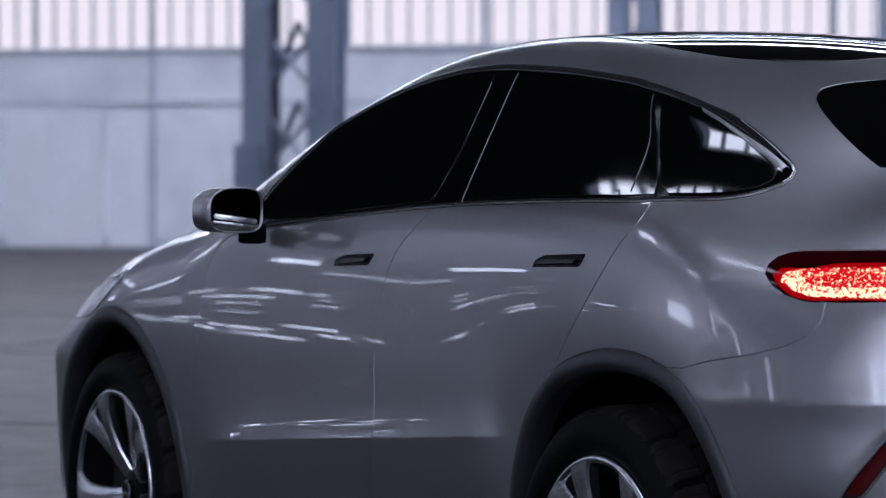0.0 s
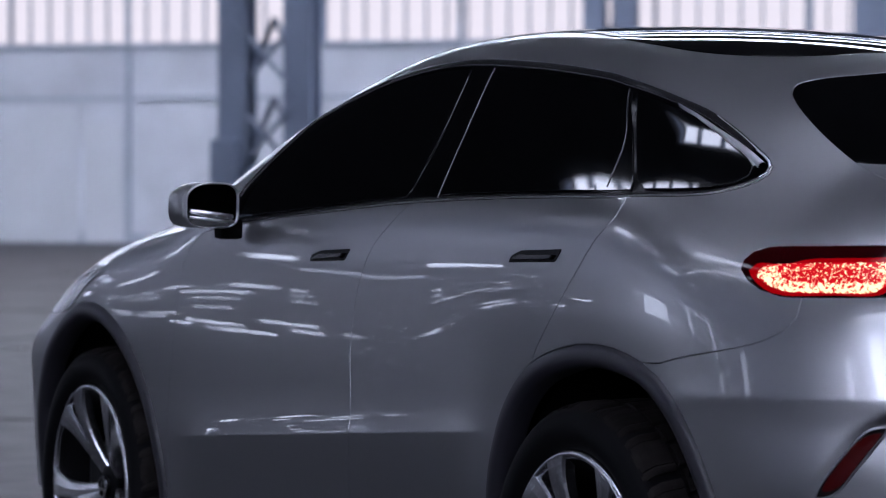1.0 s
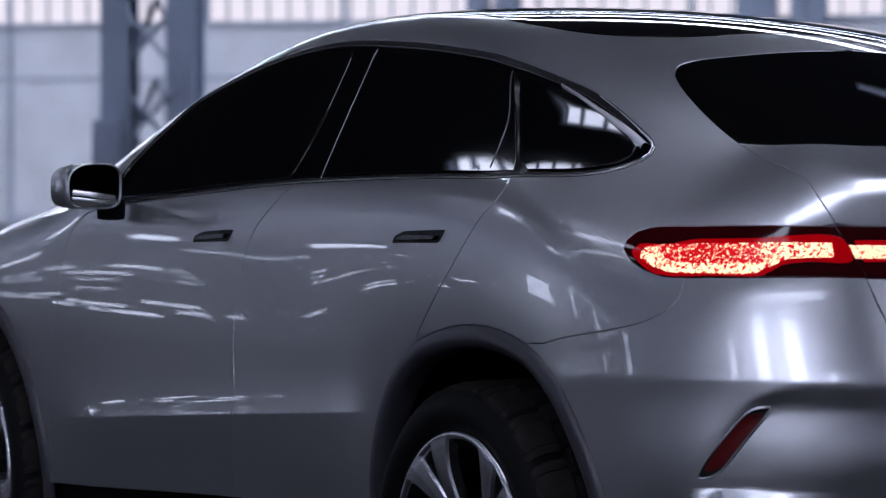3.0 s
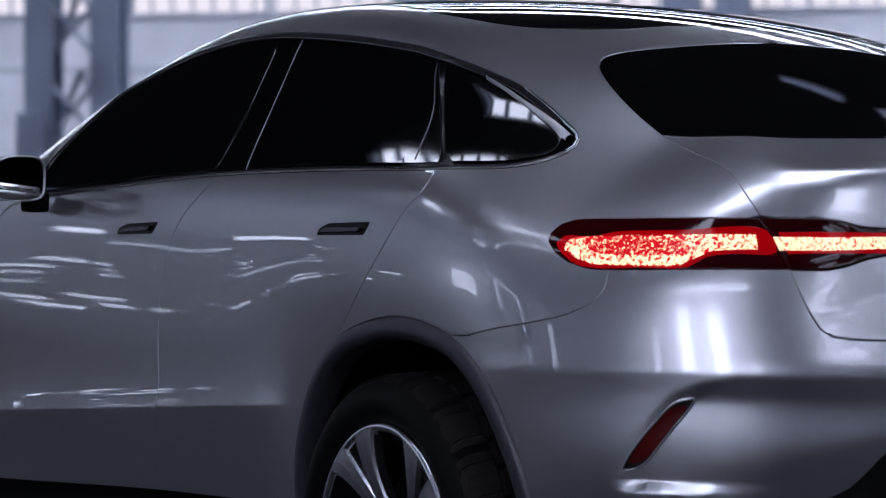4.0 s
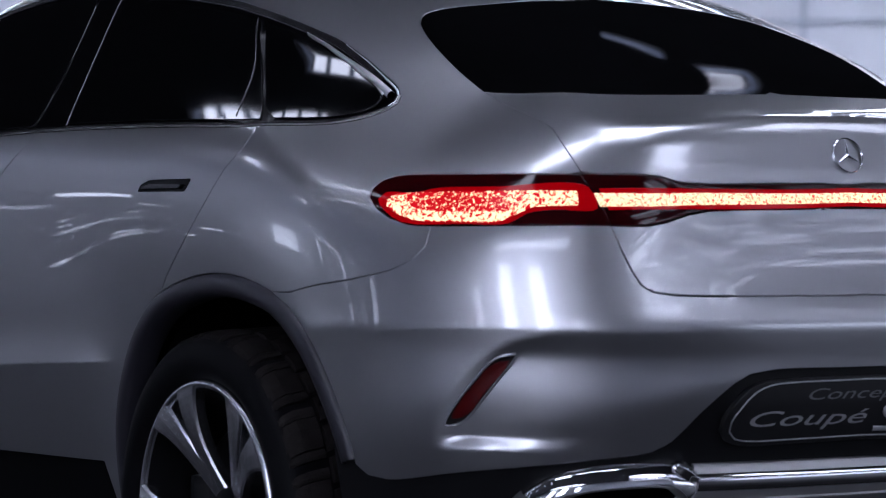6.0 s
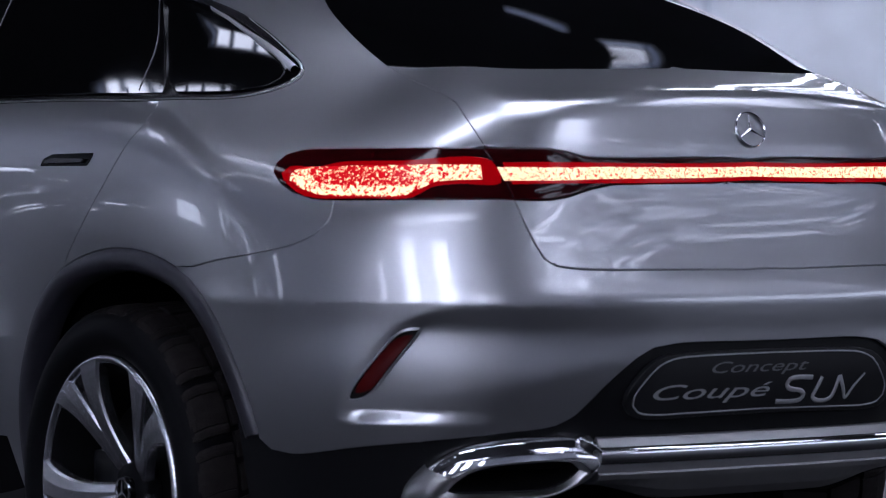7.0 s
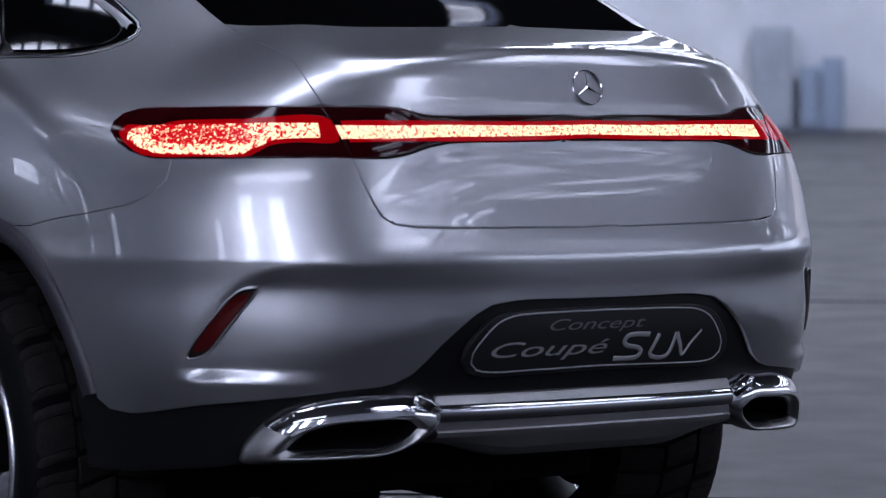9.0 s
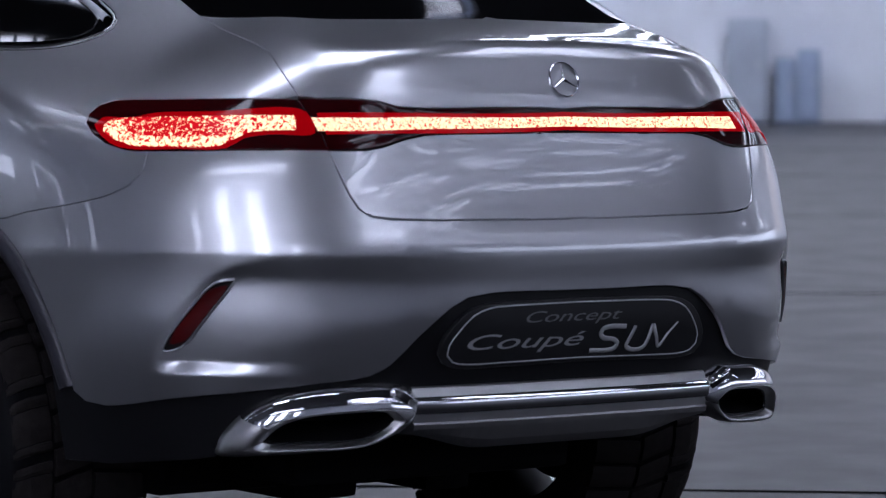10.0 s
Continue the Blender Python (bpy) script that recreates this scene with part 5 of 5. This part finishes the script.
PLATE = material("dark_satin_plate", (0.0055, 0.0055, 0.0065), 0.45, 0.0, 0.0, 0.1, 30.0)
plate_half = smooth_line([(REAR_U, -0.0036), (1.128, -0.0054), (1.090, -0.0077), (1.063, -0.0167), (1.037, -0.0417), (1.024, -0.0628), (1.022, -0.0791), (1.032, -0.0936), (1.062, -0.1007), (1.134, -0.1010), (REAR_U, -0.0998)], 0.012)
plate = part("name_plate", panel_mesh("name_plate", [plate_half + far_side(plate_half)[1:-1]], PLATE, lift=0.001, gap=0.0, skirt=0.014, step=0.03, rim=0.8), bumper, "dark plate with silver outline and lettering")
border_half = smooth_line([(REAR_U, -0.0081), (1.128, -0.0099), (1.098, -0.0126), (1.072, -0.0226), (1.050, -0.0446), (1.036, -0.0648), (1.035, -0.0791), (1.045, -0.0894), (1.070, -0.0940), (1.133, -0.0943), (REAR_U, -0.0931)], 0.012)
LETTER = material("satin_silver_print", (0.44, 0.44, 0.45), 0.45, 0.6)
LETTER_DIM = material("dark_print", (0.19, 0.19, 0.195), 0.5, 0.4)
part("border", bead_mesh("border", border_half + far_side(border_half)[1:-1], LETTER, 0.0032, 0.001, 0.002, True, sides=4), plate, "thin silver outline")


def lettering(text, y0, z0, size, wide, slant, mat, bold):
    """Letters laid on the plate from (y0, z0), made to the given width."""
    cu = bpy.data.curves.new("lettering", "FONT")
    cu.body, cu.size, cu.shear, cu.offset, cu.resolution_u = text, size, slant, bold, 6
    ob = bpy.data.objects.new("lettering", cu)
    scene.collection.objects.link(ob)
    bpy.context.view_layer.update()
    me = bpy.data.meshes.new_from_object(ob.evaluated_get(bpy.context.evaluated_depsgraph_get()))
    bpy.data.objects.remove(ob)
    co = np.array([tuple(v.co) for v in me.vertices])
    k = wide / (co[:, 0].max() - co[:, 0].min())
    y, z = y0 + (co[:, 0] - co[:, 0].min()) * k, z0 + co[:, 1]
    x = tail_x(y, z) + 0.0035
    for v, c in zip(me.vertices, np.stack([x, y, z], -1)):
        v.co = c
    me.materials.clear()
    me.materials.append(mat)
    return part("lettering", me, plate, "lettering reading " + text)


lettering("Concept", -0.150, 0.7005, 0.033, 0.250, 0.35, LETTER_DIM, 0.0)
lettering("Coupé", -0.285, 0.649, 0.044, 0.295, 0.35, LETTER, 0.0)
# the three wide slanted capitals are drawn as flat strokes: (across, height)
STROKES = [[(0.1166, 0.684), (0.0753, 0.6853), (0.0567, 0.6814), (0.0509, 0.6709), (0.0598, 0.6624), (0.0872, 0.6578), (0.0999, 0.650), (0.0941, 0.6395), (0.0755, 0.6356), (0.0286, 0.6364)],
           [(0.1424, 0.6841), (0.1325, 0.6606), (0.1255, 0.643), (0.1383, 0.6352), (0.166, 0.6352), (0.1774, 0.643), (0.1896, 0.6858)],
           [(0.1896, 0.6858), (0.2055, 0.6576), (0.2152, 0.638), (0.2354, 0.6636), (0.2594, 0.6877)]]
for stroke, wide in zip(STROKES, (0.0105, 0.0095, (0.0105, 0.0050))):
    line = [to_up(float(tail_x(y, z)), -y, z) for y, z in stroke]
    line = [(2 * REAR_U - u, p) if y > 0 else (u, p) for (u, p), (y, z) in zip(line, stroke)]
    part("lettering", bead_mesh("lettering", smooth_line(line, 0.004), LETTER, wide, 0.0012, 0.003, sides=4), plate, "wide slanted silver capital of the word SUV")

# bright bar between the exhaust trims
BAR = [(-0.030, 0.582), (0.006, 0.579), (0.014, 0.573), (0.022, 0.556), (0.0285, 0.551), (0.0310, 0.545), (0.0305, 0.536), (0.0285, 0.527), (0.0230, 0.521), (0.019, 0.504), (0.024, 0.500), (0.020, 0.490), (0.006, 0.462), (-0.010, 0.446), (-0.050, 0.440)]
ys = np.linspace(-0.385, 0.385, 34)
verts = []
for y in ys:
    for off, z in BAR:
        z += max(0.0, 0.49 - z) * 0.75 * float(ramp(abs(y), 0.18, 0.385))       # the lower edge rises towards the trims
        verts.append((float(tail_x(y, 0.53)) - 0.004 + off, y, z))
w = len(BAR)
faces = [(i * w + j, (i + 1) * w + j, (i + 1) * w + j + 1, i * w + j + 1) for i in range(len(ys) - 1) for j in range(w - 1)]
faces += [tuple(range(w))[::-1], tuple((len(ys) - 1) * w + j for j in range(w))]
skid = part("skid_bar", mesh_of("skid_bar", verts, [f[::-1] for f in faces], SATIN), bumper, "satin and chrome skid bar under the bumper")
chrome_me = mesh_of("chrome_band", [(x + 0.0015, y, z) for y in ys for x, z in [(float(tail_x(y, 0.53)) - 0.004 + o, zz) for o, zz in BAR[3:9]]],
                    [(i * 6 + j, i * 6 + j + 1, (i + 1) * 6 + j + 1, (i + 1) * 6 + j) for i in range(len(ys) - 1) for j in range(5)], CHROME, True)
part("chrome_band", chrome_me, skid, "mirror chrome band")
for m in (False, True):
    uvo, uvi = np.array(ex_out), np.array(ex_in)
    n = 120

    def even(q):
        d = np.r_[0, np.cumsum(np.hypot(*np.diff(np.r_[q, q[:1]], axis=0).T))]
        s = np.linspace(0, d[-1], n, endpoint=False)
        c = np.r_[q, q[:1]]
        return np.stack([np.interp(s, d, c[:, 0]), np.interp(s, d, c[:, 1])], -1)
    o, i = even(uvo), even(uvi)
    sh = min(range(n), key=lambda k: np.hypot(*(np.roll(i, k, 0) - o).T).sum())
    i = np.roll(i, sh, 0)
    rings = []
    for t, lift in ((-0.20, -0.022), (-0.09, 0.003), (0.06, 0.014), (0.28, 0.025), (0.52, 0.033), (0.70, 0.036), (0.80, 0.033), (0.90, 0.027), (1.0, 0.020)):
        c = o + (i - o) * t
        a, nn = on_skin(c[:, 0], c[:, 1], lift)
        rings.append(a * (1, -1 if m else 1, 1))
    verts = np.concatenate(rings)
    upper = [bool(o[k, 1] > i[:, 1].max() - 0.012 or (o[k, 0] < 0.82 and o[k, 1] > -0.172)) for k in range(n)]
    faces, roll = [], []
    for r in range(len(rings) - 1):
        for k in range(n):
            a, b = r * n + k, r * n + (k + 1) % n
            (roll if r < 5 and upper[k] else faces).append((a, b, b + n, a + n))

    def shell(name, quads, mat):
        bm = bmesh.new()
        vs = {}
        for f in quads:
            bm.faces.new([vs.setdefault(j, bm.verts.new(verts[j])) if j not in vs else vs[j] for j in f])
        return from_bm(name, bm, mat, True)
    trim = part("exhaust_trim", shell("exhaust_trim", faces, SATIN_TRIM), bumper, "satin metal exhaust trim")
    part("chrome_roll", shell("chrome_roll", roll, CHROME), trim, "polished chrome upper edge")
    a, nn = on_skin(o[:, 0], o[:, 1], -0.10)
    a = a * (1, -1 if m else 1, 1)
    part("exhaust_box", mesh_of("exhaust_box", a, [tuple(range(n))], DARK), trim)
    bore = []
    for lift in (0.019, -0.02, -0.10):
        a, nn = on_skin(i[:, 0], i[:, 1], lift)
        bore.append(a * (1, -1 if m else 1, 1))
    part("exhaust_bore", mesh_of("exhaust_bore", np.concatenate(bore), [(r * n + k, r * n + (k + 1) % n, (r + 1) * n + (k + 1) % n, (r + 1) * n + k) for r in range(2) for k in range(n)], DARK, True), trim, "black exhaust opening")
    # the mesh lip round the opening, and the collar next to the bar
    teeth = bmesh.new()
    c = o + (i - o) * 1.03
    a, nn = on_skin(c[:, 0], c[:, 1], 0.016)
    for k in range(0, n, 2):
        q = a[k] * (1, -1 if m else 1, 1)
        add_box(teeth, q - 0.0022, q + 0.0022)
    part("mesh_lip", from_bm("mesh_lip", teeth, DARK_TRIM), trim)["kind"] = "stuff"
    s = 1 if m else -1
    bm = bmesh.new()
    at_collar = pose(float(tail_x(0.41, 0.545)) + 0.014, s * 0.412, 0.560, 0, 0, -s * 12) @ pose(0, 0, 0, s * 32)
    bmesh.ops.create_cube(bm, size=1.0, matrix=at_collar @ Matrix.Diagonal((0.048, 0.066, 0.026, 1)))
    bmesh.ops.bevel(bm, geom=bm.edges[:], offset=0.010, segments=3, affect="EDGES")
    part("collar", from_bm("collar", bm, CHROME, True), trim)

# emblem on the tailgate: ring and three bars
bm = bmesh.new()
v, f = lathe([(0.0350, 0.0), (0.0354, -0.003), (0.0366, -0.0045), (0.0379, -0.003), (0.0383, 0.002)], 48)
vs = [bm.verts.new(c) for c in v]
for q in f:
    bm.faces.new([vs[i] for i in q])
for k in range(3):
    g = radians(90 + 120 * k)
    c, s = math.cos(g), math.sin(g)
    q = [bm.verts.new(p) for p in ((0.0345 * c, -0.003, 0.0345 * s), (-0.0036 * s, -0.001, 0.0036 * c), (0.0036 * s, -0.001, -0.0036 * c), (0, -0.005, 0))]
    bm.faces.new((q[0], q[1], q[3]))
    bm.faces.new((q[0], q[3], q[2]))
emblem_at = on_skin([REAR_U + 0.009], [0.3275], 0.003)
tilt = math.degrees(math.asin(float(emblem_at[1][0][2])))
part("emblem", from_bm("emblem", bm, CHROME), tailgate, "chrome ring emblem", pose(*emblem_at[0][0], 0, 0, 90) @ pose(0, 0, 0, -tilt))

# ---- door mirrors ----
for d, m in zip(front_doors, (False, True)):
    s = -1 if not m else 1
    bm = bmesh.new()
    bmesh.ops.create_cube(bm, size=1.0)
    bmesh.ops.subdivide_edges(bm, edges=bm.edges[:], cuts=5, use_grid_fill=True)
    for v in bm.verts:
        c = v.co * 2
        r = (abs(c.x) ** 4 + abs(c.y) ** 4 + abs(c.z) ** 4) ** 0.25
        k = c / max(r, 1e-6)
        front = max(0.0, -k.x)
        k.z *= 1 - (0.30 * max(0.0, s * k.y) ** 2 if k.z > 0 else 0)
        v.co = Vector((k.x * 0.065 - 0.070, k.y * 0.097 * (1 - 0.35 * front ** 2), k.z * 0.059 * (1 - 0.30 * front ** 2)))
    housing = part("mirror_housing", from_bm("mirror_housing", bm, PAINT, True), d, "silver door mirror housing", pose(-1.80, s * 1.034, 1.213, 0, 0, -s * 6) @ Matrix.Diagonal((1, 0.81, 1, 1)))
    ring = []
    for k in range(48):
        g = 2 * math.pi * k / 48
        c, q = math.cos(g), math.sin(g)
        c, q = math.copysign(abs(c) ** 0.5, c), math.copysign(abs(q) ** 0.5, q)
        ring.append((c, q * (1 - (0.30 * max(0.0, s * c) ** 2 if q > 0 else 0))))
    verts, faces = [], []
    for f, x in ((1.0, -0.012), (1.01, 0.004), (0.99, 0.010), (0.95, 0.010), (0.93, 0.004)):
        verts += [(x, a * 0.097 * f, b * 0.059 * f) for a, b in ring]
    for r in range(4):
        faces += [(r * 48 + k, r * 48 + (k + 1) % 48, (r + 1) * 48 + (k + 1) % 48, (r + 1) * 48 + k) for k in range(48)]
    bm = bmesh.new()
    vs = [bm.verts.new(c) for c in verts]
    for f in faces:
        bm.faces.new([vs[j] for j in f])
    part("mirror_frame", from_bm("mirror_frame", bm, PAINT, True), housing)
    glass = mesh_of("mirror_glass", [(0.005, a * 0.0915, b * 0.0555) for a, b in ring], [tuple(range(48))], GLASS)
    part("mirror_glass", glass, housing, "dark mirror glass")
    # bright bars stand in for the window band reflected in the mirror
    for z0, z1, h in ((-0.016, -0.030, 0.012), (-0.031, -0.043, 0.006)):
        bm = bmesh.new()
        add_bar(bm, (0.0075, s * 0.082, z0), (0.0075, -s * 0.078, z1), 0.010, h)
        bmesh.ops.bevel(bm, geom=bm.edges[:], offset=h * 0.4, segments=4, affect="EDGES")
        part("mirror_reflection_bar", from_bm("mirror_reflection_bar", bm, BRIGHT, True), housing, "bright bar standing for a reflection in the mirror glass")
    arm = bmesh.new()
    add_box(arm, (-1.90, min(s * 0.92, s * 0.985), 1.125), (-1.85, max(s * 0.92, s * 0.985), 1.18), 0.014)
    part("mirror_arm", from_bm("mirror_arm", arm, DARK), d, "black mirror arm")

# the body leans a little towards its right side on its springs
LEAN = pose(0, -0.9, 0.8) @ pose(0, 0, 0, -0.6) @ pose(0, 0.9, -0.8)
for ob in car.children:
    if not ob.name.startswith("wheel"):
        ob.matrix_local = LEAN @ ob.matrix_local
